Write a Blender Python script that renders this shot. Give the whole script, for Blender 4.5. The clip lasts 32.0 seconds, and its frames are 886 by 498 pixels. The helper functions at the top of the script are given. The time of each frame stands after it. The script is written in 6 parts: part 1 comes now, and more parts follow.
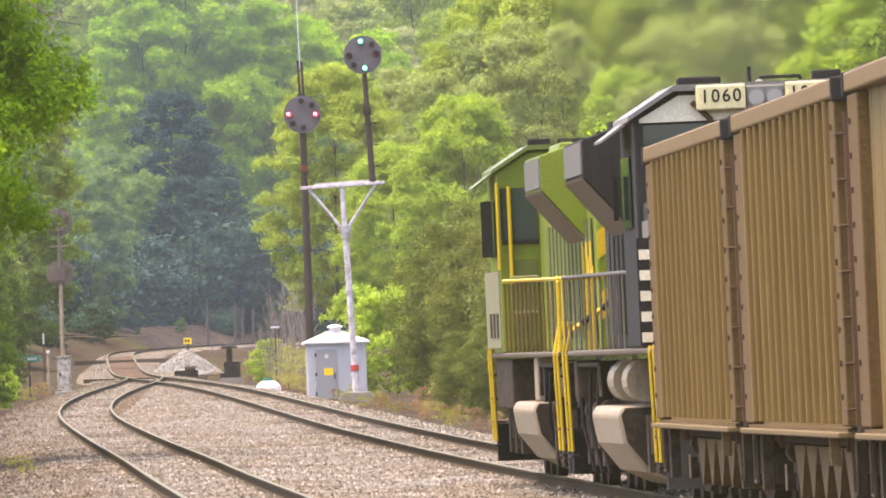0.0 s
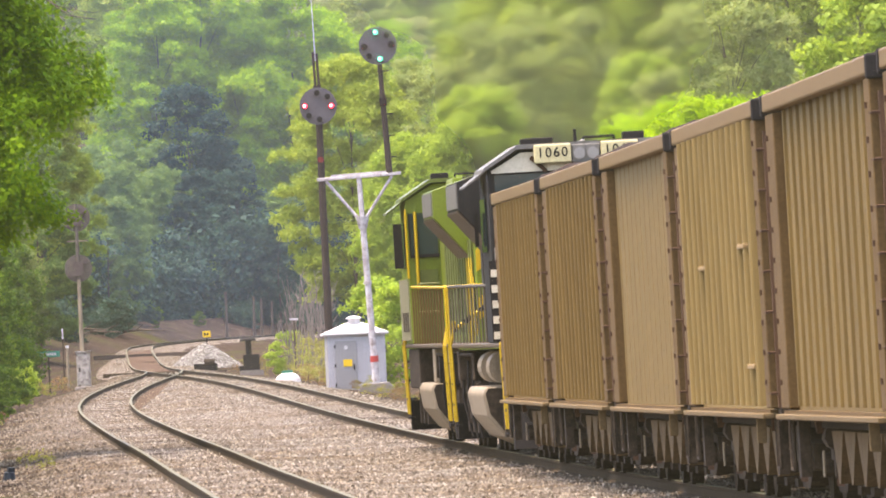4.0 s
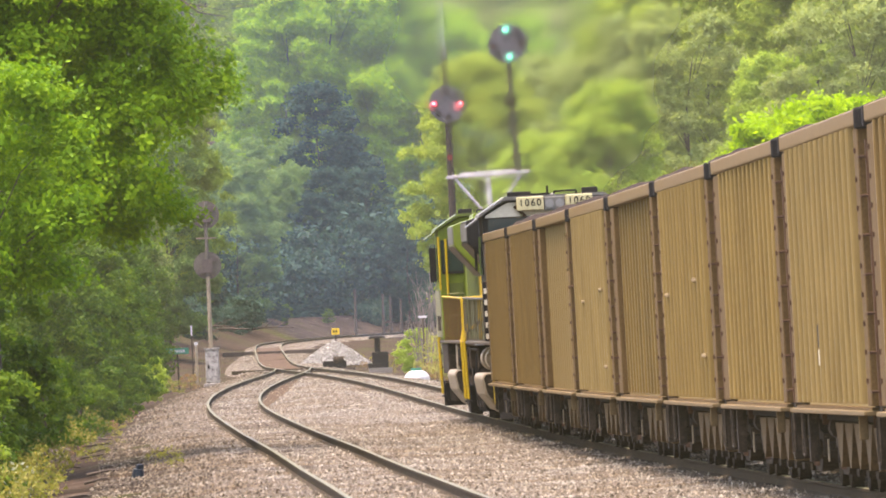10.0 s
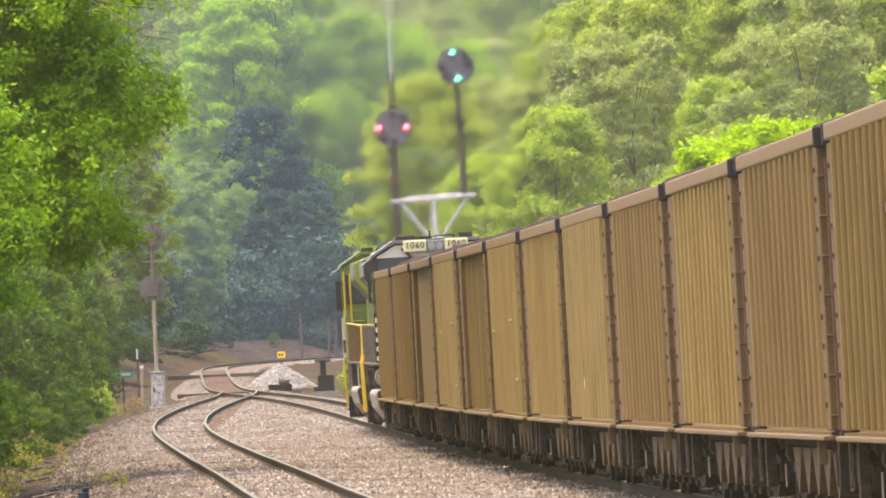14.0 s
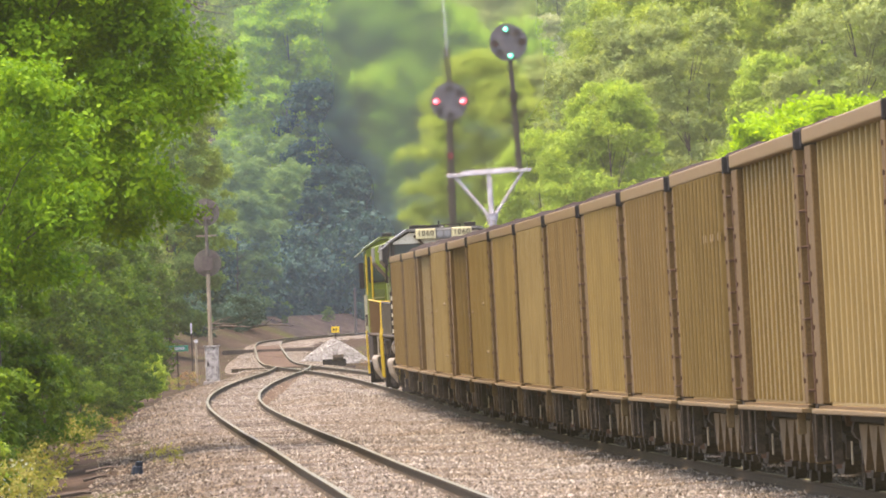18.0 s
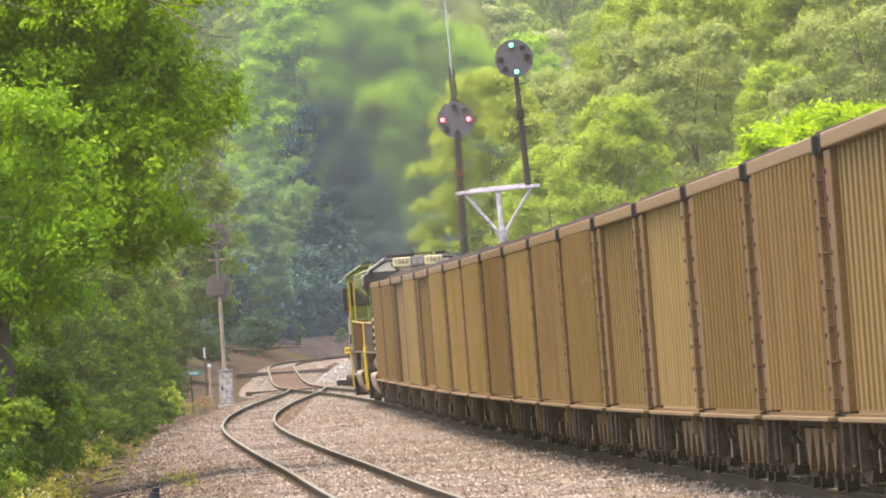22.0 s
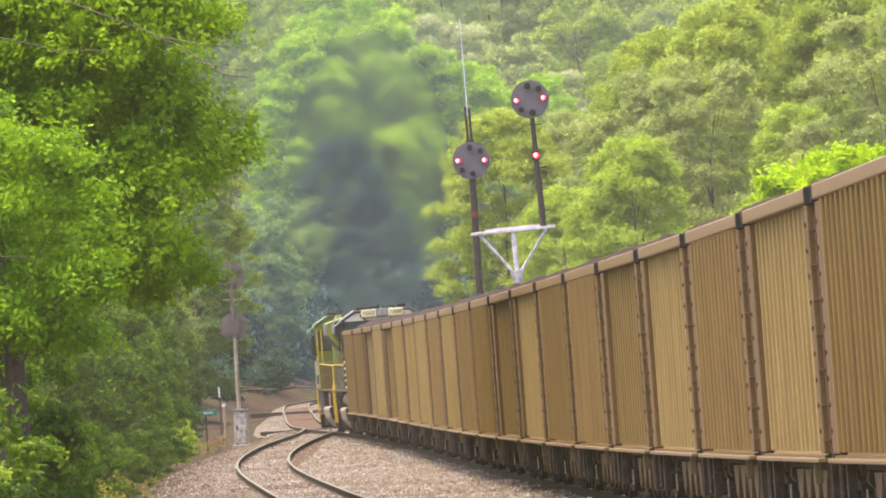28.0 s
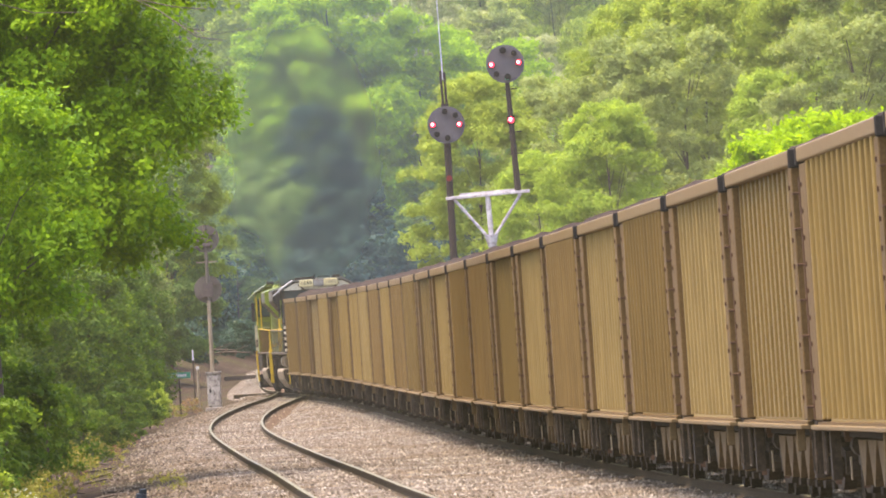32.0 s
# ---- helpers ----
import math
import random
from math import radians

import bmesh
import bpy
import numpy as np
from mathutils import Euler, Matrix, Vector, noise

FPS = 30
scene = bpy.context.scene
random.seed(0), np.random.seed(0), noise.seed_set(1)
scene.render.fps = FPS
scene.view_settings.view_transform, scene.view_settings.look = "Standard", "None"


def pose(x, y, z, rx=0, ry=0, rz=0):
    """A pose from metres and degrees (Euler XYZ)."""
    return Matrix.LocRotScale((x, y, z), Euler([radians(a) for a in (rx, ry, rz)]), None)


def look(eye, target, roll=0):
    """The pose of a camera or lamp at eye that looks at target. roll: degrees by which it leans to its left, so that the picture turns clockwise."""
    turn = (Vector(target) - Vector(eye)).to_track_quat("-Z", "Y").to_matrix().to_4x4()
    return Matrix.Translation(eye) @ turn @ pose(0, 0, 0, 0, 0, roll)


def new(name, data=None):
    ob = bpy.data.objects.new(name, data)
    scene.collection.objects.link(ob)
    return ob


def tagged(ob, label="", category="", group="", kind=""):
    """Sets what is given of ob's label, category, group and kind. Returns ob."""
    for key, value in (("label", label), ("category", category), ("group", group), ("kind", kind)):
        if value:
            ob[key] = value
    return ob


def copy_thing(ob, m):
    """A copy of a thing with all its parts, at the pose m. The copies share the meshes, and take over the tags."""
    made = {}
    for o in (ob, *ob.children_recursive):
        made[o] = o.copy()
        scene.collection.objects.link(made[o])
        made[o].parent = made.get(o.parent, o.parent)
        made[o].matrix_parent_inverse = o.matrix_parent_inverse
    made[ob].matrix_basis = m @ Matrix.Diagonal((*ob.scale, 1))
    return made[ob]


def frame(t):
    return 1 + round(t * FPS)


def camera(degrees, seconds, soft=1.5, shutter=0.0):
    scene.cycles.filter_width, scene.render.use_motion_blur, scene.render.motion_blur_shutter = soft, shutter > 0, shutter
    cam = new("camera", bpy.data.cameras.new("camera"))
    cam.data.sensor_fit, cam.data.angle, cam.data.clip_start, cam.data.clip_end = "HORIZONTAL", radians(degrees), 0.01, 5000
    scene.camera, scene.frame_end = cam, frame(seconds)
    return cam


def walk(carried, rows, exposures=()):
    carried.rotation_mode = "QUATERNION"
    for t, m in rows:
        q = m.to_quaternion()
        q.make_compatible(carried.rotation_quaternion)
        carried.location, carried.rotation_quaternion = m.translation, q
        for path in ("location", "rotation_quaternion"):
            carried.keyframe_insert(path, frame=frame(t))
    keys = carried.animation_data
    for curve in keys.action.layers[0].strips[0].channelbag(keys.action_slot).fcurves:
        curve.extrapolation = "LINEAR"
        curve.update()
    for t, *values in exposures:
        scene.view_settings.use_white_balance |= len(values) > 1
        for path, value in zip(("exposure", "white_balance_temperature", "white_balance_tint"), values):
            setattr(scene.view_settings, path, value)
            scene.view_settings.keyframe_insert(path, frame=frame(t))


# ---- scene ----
cam = camera(4.014, 32.0, soft=1.85)
EYE = (0.0, 0.0, 1.4155)
# seconds, yaw, pitch, roll of the hand-held long lens
AIM = (
    (0, -0.4287, 0.5851, 1.86), (0.5, -0.4319, 0.5663, 2.08), (1, -0.4456, 0.5454, 2.66), (1.5, -0.4183, 0.5715, 2.50),
    (2, -0.4106, 0.5969, 2.45), (2.5, -0.3944, 0.5862, 2.68), (3, -0.3855, 0.5657, 2.72), (3.5, -0.3514, 0.5416, 2.60),
    (5.5, -0.2833, 0.5878, 3.24), (6, -0.2631, 0.6342, 3.46), (6.5, -0.2324, 0.6202, 3.24), (7, -0.2155, 0.5572, 3.11),
    (7.5, -0.1475, 0.5513, 2.77), (8, -0.0787, 0.5768, 2.79), (8.5, -0.0142, 0.5512, 2.72), (9, -0.0000, 0.5542, 2.40),
    (9.5, 0.0957, 0.5735, 2.43), (10, 0.2387, 0.5586, 2.49), (10.5, 0.3556, 0.5540, 2.71), (11, 0.3459, 0.5793, 2.82),
    (11.5, 0.2307, 0.6030, 2.55), (12, 0.0868, 0.5930, 2.71), (12.5, 0.0019, 0.6245, 2.84), (13, -0.0469, 0.6117, 3.11),
    (13.5, -0.0761, 0.6273, 2.48), (15.5, 0.1180, 0.7139, 2.43), (16, 0.1737, 0.6700, 2.19), (16.5, 0.2094, 0.6333, 2.55),
    (17, 0.2127, 0.6106, 2.52), (17.5, 0.2160, 0.5713, 2.68), (18, 0.2395, 0.5519, 2.26), (18.5, 0.2029, 0.5323, 2.51),
    (19, 0.2485, 0.5659, 2.79), (19.5, 0.3261, 0.5930, 2.80), (20, 0.2776, 0.5959, 3.58), (20.5, 0.2427, 0.5991, 3.22),
    (21, 0.2164, 0.5821, 3.42), (21.5, 0.2343, 0.5880, 3.58), (22, 0.2843, 0.6361, 3.75), (22.5, 0.3410, 0.6543, 3.55),
    (23, 0.3377, 0.5773, 3.31), (23.5, 0.3172, 0.5400, 3.01), (24, 0.2877, 0.5287, 3.14), (24.5, 0.2428, 0.5357, 2.89),
    (26.5, 0.2759, 0.6776, 3.39), (27, 0.3080, 0.7350, 3.27), (27.5, 0.3280, 0.7877, 3.60), (28, 0.3415, 0.8235, 3.54),
    (28.5, 0.3373, 0.8376, 3.82), (29, 0.3260, 0.8592, 3.74), (29.5, 0.3281, 0.8471, 4.09), (30, 0.3211, 0.8357, 4.12),
    (30.5, 0.3031, 0.8097, 3.65), (31, 0.2906, 0.7611, 3.50), (31.5, 0.2750, 0.7066, 3.43), (32, 0.2347, 0.6538, 3.20),
)
walk(cam, [(t, pose(*EYE, 90 + p, 0, yaw) @ pose(0, 0, 0, 0, 0, -r)) for t, yaw, p, r in AIM],
     exposures=((0, 1.43, 7350, 23), (32, 1.43, 7350, 23)))

# ---- daylight ----
world = bpy.data.worlds.new("daylight")
scene.world = world
world.use_nodes = True
wn = world.node_tree.nodes
sky = wn.new("ShaderNodeTexSky")
sky.sky_type = "NISHITA"
sky.sun_disc = False
SUN_EL, SUN_AZ = 77.0, -98.0           # degrees; azimuth from straight ahead, minus is to the left
sky.sun_elevation, sky.sun_rotation = radians(SUN_EL), radians(SUN_AZ)
sky.air_density, sky.dust_density = 1.0, 3.0
wn["Background"].inputs["Strength"].default_value = 0.32
world.node_tree.links.new(sky.outputs["Color"], wn["Background"].inputs["Color"])
sun = new("sun", bpy.data.lights.new("sun", "SUN"))
sun.data.energy, sun.data.angle, sun.data.color = 2.8, radians(38.0), (1.0, 0.93, 0.80)
sd = Vector((math.sin(radians(SUN_AZ)) * math.cos(radians(SUN_EL)), math.cos(radians(SUN_AZ)) * math.cos(radians(SUN_EL)), math.sin(radians(SUN_EL))))
sun.matrix_world = look(sd * 300, (0, 0, 0))


# ---- materials ----
def material(name):
    m = bpy.data.materials.new(name)
    m.use_nodes = True
    return m, m.node_tree.nodes, m.node_tree.links, m.node_tree.nodes["Principled BSDF"]


def ramp(nodes, stops):
    r = nodes.new("ShaderNodeValToRGB")
    while len(r.color_ramp.elements) < len(stops):
        r.color_ramp.elements.new(0.5)
    for e, (at, col) in zip(r.color_ramp.elements, stops):
        e.position, e.color = at, (*col, 1)
    return r


def noise_tex(nodes, links, scale, detail=5.0, vec=None, rough=0.6):
    n = nodes.new("ShaderNodeTexNoise")
    n.inputs["Scale"].default_value, n.inputs["Detail"].default_value, n.inputs["Roughness"].default_value = scale, detail, rough
    if vec is not None:
        links.new(vec, n.inputs["Vector"])
    return n


def mixed(nodes, links, fac, a, b, mode="MIX"):
    x = nodes.new("ShaderNodeMix")
    x.data_type, x.blend_type = "RGBA", mode
    for sock, v in ((x.inputs["Factor"], fac), (x.inputs["A"], a), (x.inputs["B"], b)):
        if isinstance(v, (int, float)):
            sock.default_value = v
        elif isinstance(v, tuple):
            sock.default_value = (*v, 1)
        else:
            links.new(v, sock)
    return x.outputs["Result"]


def bump(nodes, links, b, height, strength, distance):
    n = nodes.new("ShaderNodeBump")
    n.inputs["Strength"].default_value, n.inputs["Distance"].default_value = strength, distance
    links.new(height, n.inputs["Height"])
    links.new(n.outputs["Normal"], b.inputs["Normal"])


def world_pos(nodes):
    return nodes.new("ShaderNodeNewGeometry").outputs["Position"]


def worn(name, col, dirt, rough=0.55, metal=0.0, scale=1.2, amount=0.6, streak=True, grain=30.0, spec=0.22, run=(7, 7, 0.5)):
    """Paint or steel with broad stains, downward streaks and fine grain."""
    m, n, l, b = material(name)
    tc = n.new("ShaderNodeTexCoord")
    mp = n.new("ShaderNodeMapping")
    mp.inputs["Scale"].default_value = run if streak else (4, 4, 4)
    oi = n.new("ShaderNodeObjectInfo")
    shift = n.new("ShaderNodeVectorMath")
    shift.operation = "MULTIPLY_ADD"
    shift.inputs[1].default_value = (9, 9, 9)
    l.new(oi.outputs["Random"], shift.inputs[0])
    l.new(tc.outputs["Object"], shift.inputs[2])
    l.new(shift.outputs[0], mp.inputs["Vector"])
    big = noise_tex(n, l, scale, 6, shift.outputs[0])
    r1 = ramp(n, ((0.38, (0, 0, 0)), (0.75, (1, 1, 1))))
    l.new(big.outputs["Fac"], r1.inputs["Fac"])
    st = noise_tex(n, l, 1.5, 5, mp.outputs["Vector"])
    r2 = ramp(n, ((0.45, (0, 0, 0)), (0.72, (1, 1, 1))))
    l.new(st.outputs["Fac"], r2.inputs["Fac"])
    fine = noise_tex(n, l, grain, 4, mp.outputs["Vector"] if run[2] < 0.2 else shift.outputs[0])
    k = mixed(n, l, 0.5, r1.outputs["Color"], r2.outputs["Color"])
    sc = n.new("ShaderNodeMath")
    sc.operation = "MULTIPLY"
    sc.inputs[1].default_value = amount
    l.new(k, sc.inputs[0])
    c = mixed(n, l, sc.outputs[0], col, dirt)
    g = ramp(n, ((0.3, (0.78, 0.78, 0.78)), (0.7, (1.1, 1.1, 1.1))))
    l.new(fine.outputs["Fac"], g.inputs["Fac"])
    c = mixed(n, l, 1.0, c, g.outputs["Color"], "MULTIPLY")
    l.new(c, b.inputs["Base Color"])
    b.inputs["Roughness"].default_value, b.inputs["Metallic"].default_value = rough, metal
    b.inputs["Specular IOR Level"].default_value = spec
    bump(n, l, b, fine.outputs["Fac"], 0.15, 0.01)
    return m


def leafy(name, lo, mid, hi, scale=0.35, glow=0.45):
    """Foliage: each leaf has its own tint, broad patches run lighter and darker, and light comes through."""
    m, n, l, b = material(name)
    g = n.new("ShaderNodeNewGeometry")
    big = noise_tex(n, l, scale, 4, g.outputs["Position"])
    oi = n.new("ShaderNodeObjectInfo")
    mth = n.new("ShaderNodeMath")
    mth.operation = "MULTIPLY_ADD"
    mth.inputs[1].default_value, mth.inputs[2].default_value = 0.40, 0.02
    l.new(g.outputs["Random Per Island"], mth.inputs[0])
    add = n.new("ShaderNodeMath")
    add.operation = "MULTIPLY_ADD"
    add.inputs[1].default_value = 0.55
    l.new(big.outputs["Fac"], add.inputs[0])
    l.new(mth.outputs[0], add.inputs[2])
    add2 = n.new("ShaderNodeMath")
    add2.operation = "MULTIPLY_ADD"
    add2.inputs[1].default_value = 0.22
    l.new(oi.outputs["Random"], add2.inputs[0])
    l.new(add.outputs[0], add2.inputs[2])
    r = ramp(n, ((0.15, lo), (0.5, mid), (0.9, hi)))
    l.new(add2.outputs[0], r.inputs["Fac"])
    l.new(r.outputs["Color"], b.inputs["Base Color"])
    b.inputs["Roughness"].default_value = 0.5
    b.inputs["Specular IOR Level"].default_value = 0.07
    tr = n.new("ShaderNodeBsdfTranslucent")
    tc = mixed(n, l, 1.0, r.outputs["Color"], (1.42, 1.35, 0.85), "MULTIPLY")
    l.new(tc, tr.inputs["Color"])
    mx = n.new("ShaderNodeMixShader")
    mx.inputs[0].default_value = glow
    l.new(b.outputs[0], mx.inputs[1])
    l.new(tr.outputs[0], mx.inputs[2])
    l.new(mx.outputs[0], n["Material Output"].inputs["Surface"])
    return m


def lamp_mat(name, col, strength):
    m, n, l, b = material(name)
    b.inputs["Base Color"].default_value = (*col, 1)
    b.inputs["Emission Color"].default_value = (*col, 1)
    b.inputs["Emission Strength"].default_value = strength
    return m


def glassy(name, tint, rough=0.05):
    m, n, l, b = material(name)
    b.inputs["Base Color"].default_value = (*tint, 1)
    b.inputs["Roughness"].default_value = rough
    b.inputs["Specular IOR Level"].default_value = 0.6
    return m


def ground_mat():
    m, n, l, b = material("ground_soil_and_litter")
    p = world_pos(n)
    big, mid, fine = noise_tex(n, l, 0.11, 5, p), noise_tex(n, l, 0.9, 6, p), noise_tex(n, l, 9, 4, p)
    r = ramp(n, ((0.32, (0.016, 0.011, 0.008)), (0.5, (0.040, 0.028, 0.020)), (0.70, (0.082, 0.060, 0.043))))
    l.new(mid.outputs["Fac"], r.inputs["Fac"])
    gr = ramp(n, ((0.52, (0, 0, 0)), (0.68, (1, 1, 1))))
    l.new(big.outputs["Fac"], gr.inputs["Fac"])
    c = mixed(n, l, gr.outputs["Color"], r.outputs["Color"], (0.042, 0.046, 0.014))
    fr = ramp(n, ((0.3, (0.6, 0.6, 0.6)), (0.7, (1.25, 1.25, 1.25))))
    l.new(fine.outputs["Fac"], fr.inputs["Fac"])
    l.new(mixed(n, l, 1.0, c, fr.outputs["Color"], "MULTIPLY"), b.inputs["Base Color"])
    b.inputs["Roughness"].default_value, b.inputs["Specular IOR Level"].default_value = 1.0, 0.02
    bump(n, l, b, fine.outputs["Fac"], 0.6, 0.06)
    return m


def ballast_mat(name="limestone_ballast", tint_by=(1.0, 1.0, 1.0)):
    """Crushed stone; the last argument tints it with dirt and painted tree shade."""
    m, n, l, b = material(name)
    p = world_pos(n)
    v = n.new("ShaderNodeTexVoronoi")
    v.inputs["Scale"].default_value = 17.0
    l.new(p, v.inputs["Vector"])
    sep = n.new("ShaderNodeSeparateColor")
    l.new(v.outputs["Color"], sep.inputs["Color"])
    r = ramp(n, ((0.0, (0.050, 0.043, 0.035)), (0.3, (0.104, 0.090, 0.074)), (0.75, (0.160, 0.141, 0.118)), (1.0, (0.36, 0.33, 0.29))))
    l.new(sep.outputs["Red"], r.inputs["Fac"])
    big = noise_tex(n, l, 0.35, 5, p)
    r2 = ramp(n, ((0.38, (0.78, 0.68, 0.54)), (0.61, (1.17, 1.17, 1.13))))
    l.new(big.outputs["Fac"], r2.inputs["Fac"])
    c = mixed(n, l, 1.0, r.outputs["Color"], r2.outputs["Color"], "MULTIPLY")
    c = mixed(n, l, 1.0, c, tint_by, "MULTIPLY")
    d = ramp(n, ((0.0, (1, 1, 1)), (0.5, (0.93, 0.93, 0.93)), (0.75, (0.45, 0.42, 0.4))))
    l.new(v.outputs["Distance"], d.inputs["Fac"])
    l.new(mixed(n, l, 1.0, c, d.outputs["Color"], "MULTIPLY"), b.inputs["Base Color"])
    b.inputs["Roughness"].default_value, b.inputs["Specular IOR Level"].default_value = 0.95, 0.06
    inv = n.new("ShaderNodeMath")
    inv.operation = "SUBTRACT"
    inv.inputs[0].default_value = 1.0
    l.new(v.outputs["Distance"], inv.inputs[1])
    bump(n, l, b, inv.outputs[0], 0.9, 0.05)
    return m


def stone_mat(name="loose_stone", k=1.0, stained=True, tint_by=(1.0, 1.0, 1.0)):
    m, n, l, b = material(name)
    g = n.new("ShaderNodeNewGeometry")
    r = ramp(n, ((0.0, (0.066 * k, 0.057 * k, 0.047 * k)), (0.4, (0.135 * k, 0.119 * k, 0.098 * k)), (1.0, (0.34 * k, 0.315 * k, 0.27 * k))))
    l.new(g.outputs["Random Per Island"], r.inputs["Fac"])
    f = noise_tex(n, l, 25, 4, g.outputs["Position"])
    fr = ramp(n, ((0.3, (0.8, 0.8, 0.8)), (0.7, (1.1, 1.1, 1.1))))
    l.new(f.outputs["Fac"], fr.inputs["Fac"])
    big = noise_tex(n, l, 0.35, 5, g.outputs["Position"])
    r2 = ramp(n, ((0.38, (0.80, 0.70, 0.56) if stained else (0.9, 0.9, 0.9)), (0.61, (1.14, 1.15, 1.12))))
    l.new(big.outputs["Fac"], r2.inputs["Fac"])
    c = mixed(n, l, 1.0, r.outputs["Color"], r2.outputs["Color"], "MULTIPLY")
    c = mixed(n, l, 1.0, c, tint_by, "MULTIPLY")
    l.new(mixed(n, l, 1.0, c, fr.outputs["Color"], "MULTIPLY"), b.inputs["Base Color"])
    b.inputs["Roughness"].default_value, b.inputs["Specular IOR Level"].default_value = 0.95, 0.06
    return m


GROUND, BALLAST, STONE = ground_mat(), ballast_mat(), stone_mat()
# Left shoulder tint: real dirt plus tree shade painted into the stone colour.
SOIL_AND_SHADE = (0.74, 0.70, 0.66)
BALLAST_DIRT_SHADE, STONE_DIRT_SHADE = ballast_mat("ballast_dirt_and_shade", SOIL_AND_SHADE), stone_mat("stone_dirt_and_shade", tint_by=SOIL_AND_SHADE)
def car_paint(name, col, dirt):
    return worn(name, col, dirt, grain=5.0, run=(2.2, 2.2, 0.12), amount=0.62, spec=0.12)


TAN = [car_paint("tan_paint", (0.228, 0.158, 0.050), (0.160, 0.105, 0.033)),
       car_paint("pale_tan_paint", (0.242, 0.174, 0.063), (0.171, 0.118, 0.040)),
       car_paint("olive_tan_paint", (0.158, 0.106, 0.031), (0.104, 0.067, 0.020)),
       car_paint("brown_paint", (0.158, 0.103, 0.031), (0.095, 0.061, 0.020)),
       car_paint("red_brown_paint", (0.180, 0.118, 0.040), (0.118, 0.075, 0.026))]
SILL = worn("dusty_sill_paint", (0.142, 0.100, 0.048), (0.092, 0.063, 0.031), 0.85, amount=0.5, spec=0.1)
RIM = worn("dusty_rim_paint", (0.163, 0.108, 0.044), (0.115, 0.074, 0.030), amount=0.4, spec=0.12)
RUSTY = worn("rusty_end_steel", (0.080, 0.045, 0.027), (0.04, 0.025, 0.016), 0.9, spec=0.1)
RUSTEND = worn("rust_red_end_paint", (0.100, 0.055, 0.031), (0.05, 0.029, 0.017), 0.9, spec=0.1)
PATCH = worn("pale_patch_paint", (0.232, 0.165, 0.078), (0.22, 0.16, 0.08), 0.8, amount=0.4, spec=0.1)
POSTM = worn("brown_corner_paint", (0.116, 0.073, 0.028), (0.070, 0.043, 0.017), 0.85, amount=0.9, spec=0.1)
GRIME = worn("grimy_running_gear", (0.028, 0.022, 0.016), (0.082, 0.061, 0.042), 0.9, 0.0, 3.0, 0.8, False, spec=0.1)
BLACK = worn("black_engine_paint", (0.010, 0.010, 0.010), (0.036, 0.031, 0.024), 0.65, 0, 1.0, 0.5, spec=0.15)
GREEN = worn("olive_green_engine_paint", (0.132, 0.180, 0.012), (0.100, 0.118, 0.022), 0.4, 0, 1.0, 0.5)
DGREEN = worn("dark_green_engine_paint", (0.085, 0.11, 0.02), (0.075, 0.075, 0.03), 0.45, 0, 1.0, 0.5)
YELLOW = worn("yellow_engine_paint", (0.46, 0.31, 0.008), (0.28, 0.18, 0.014), 0.45, 0, 2.0, 0.4)
CREAM = worn("cream_white_paint", (0.60, 0.55, 0.40), (0.42, 0.36, 0.25), 0.45, 0, 1.5, 0.4)
GREY = worn("grey_engine_paint", (0.135, 0.130, 0.112), (0.08, 0.073, 0.060), 0.5, 0, 1.5, 0.5)
TANK = worn("dusty_tank_paint", (0.27, 0.22, 0.145), (0.115, 0.090, 0.060), 0.6, 0, 1.5, 0.8)
DUSTY = worn("dusty_walkway_paint", (0.092, 0.068, 0.042), (0.050, 0.037, 0.024), 0.6, 0, 1.5, 0.6)
RAILM = worn("rail_steel_sides", (0.044, 0.032, 0.018), (0.024, 0.017, 0.010), 0.95, 0.0, 2.0, 0.7, False, spec=0.1)
# Olive cast of reflected foliage is put into the rail head's colour.
SHINE = worn("rail_head_painted_sheen", (0.095, 0.090, 0.038), (0.045, 0.042, 0.020), 0.6, 0.0, 1.0, 0.5, False, spec=0.25)
TIE = worn("weathered_sleeper", (0.085, 0.064, 0.05), (0.05, 0.038, 0.03), 0.9, 0, 3.0, 0.7, False)
WHITE = worn("weathered_white_paint", (0.55, 0.54, 0.53), (0.33, 0.29, 0.26), 0.6, 0, 1.5, 0.45)
SILVER = worn("silver_signal_paint", (0.55, 0.52, 0.51), (0.10, 0.062, 0.045), 0.75, 0.0, 2.2, 1.0, False, spec=0.15)
POLE = worn("dark_creosoted_pole", (0.03, 0.022, 0.018), (0.06, 0.045, 0.036), 0.85, 0, 2.0, 0.6)
DISC = worn("grey_signal_disc", (0.085, 0.078, 0.085), (0.12, 0.11, 0.11), 0.6, 0, 2.0, 0.5, False)
# Haze over the far mast is painted into these two browns.
OLDDISC = worn("haze_toned_target", (0.100, 0.086, 0.070), (0.15, 0.128, 0.102), 0.8, 0, 3.0, 0.6, False, spec=0.1)
OLDCASE = worn("haze_toned_case_paint", (0.085, 0.067, 0.06), (0.15, 0.115, 0.10), 0.9, 0, 3.0, 0.6, False, spec=0.1)
DARK = worn("flat_black_steel", (0.012, 0.011, 0.011), (0.036, 0.032, 0.028), 0.85, 0, 2.0, 0.5, False, spec=0.12)
DULLRED = worn("unlit_red_glass", (0.16, 0.018, 0.016), (0.10, 0.02, 0.02), 0.4)
RED = worn("red_band_paint", (0.42, 0.05, 0.04), (0.25, 0.06, 0.05), 0.6)
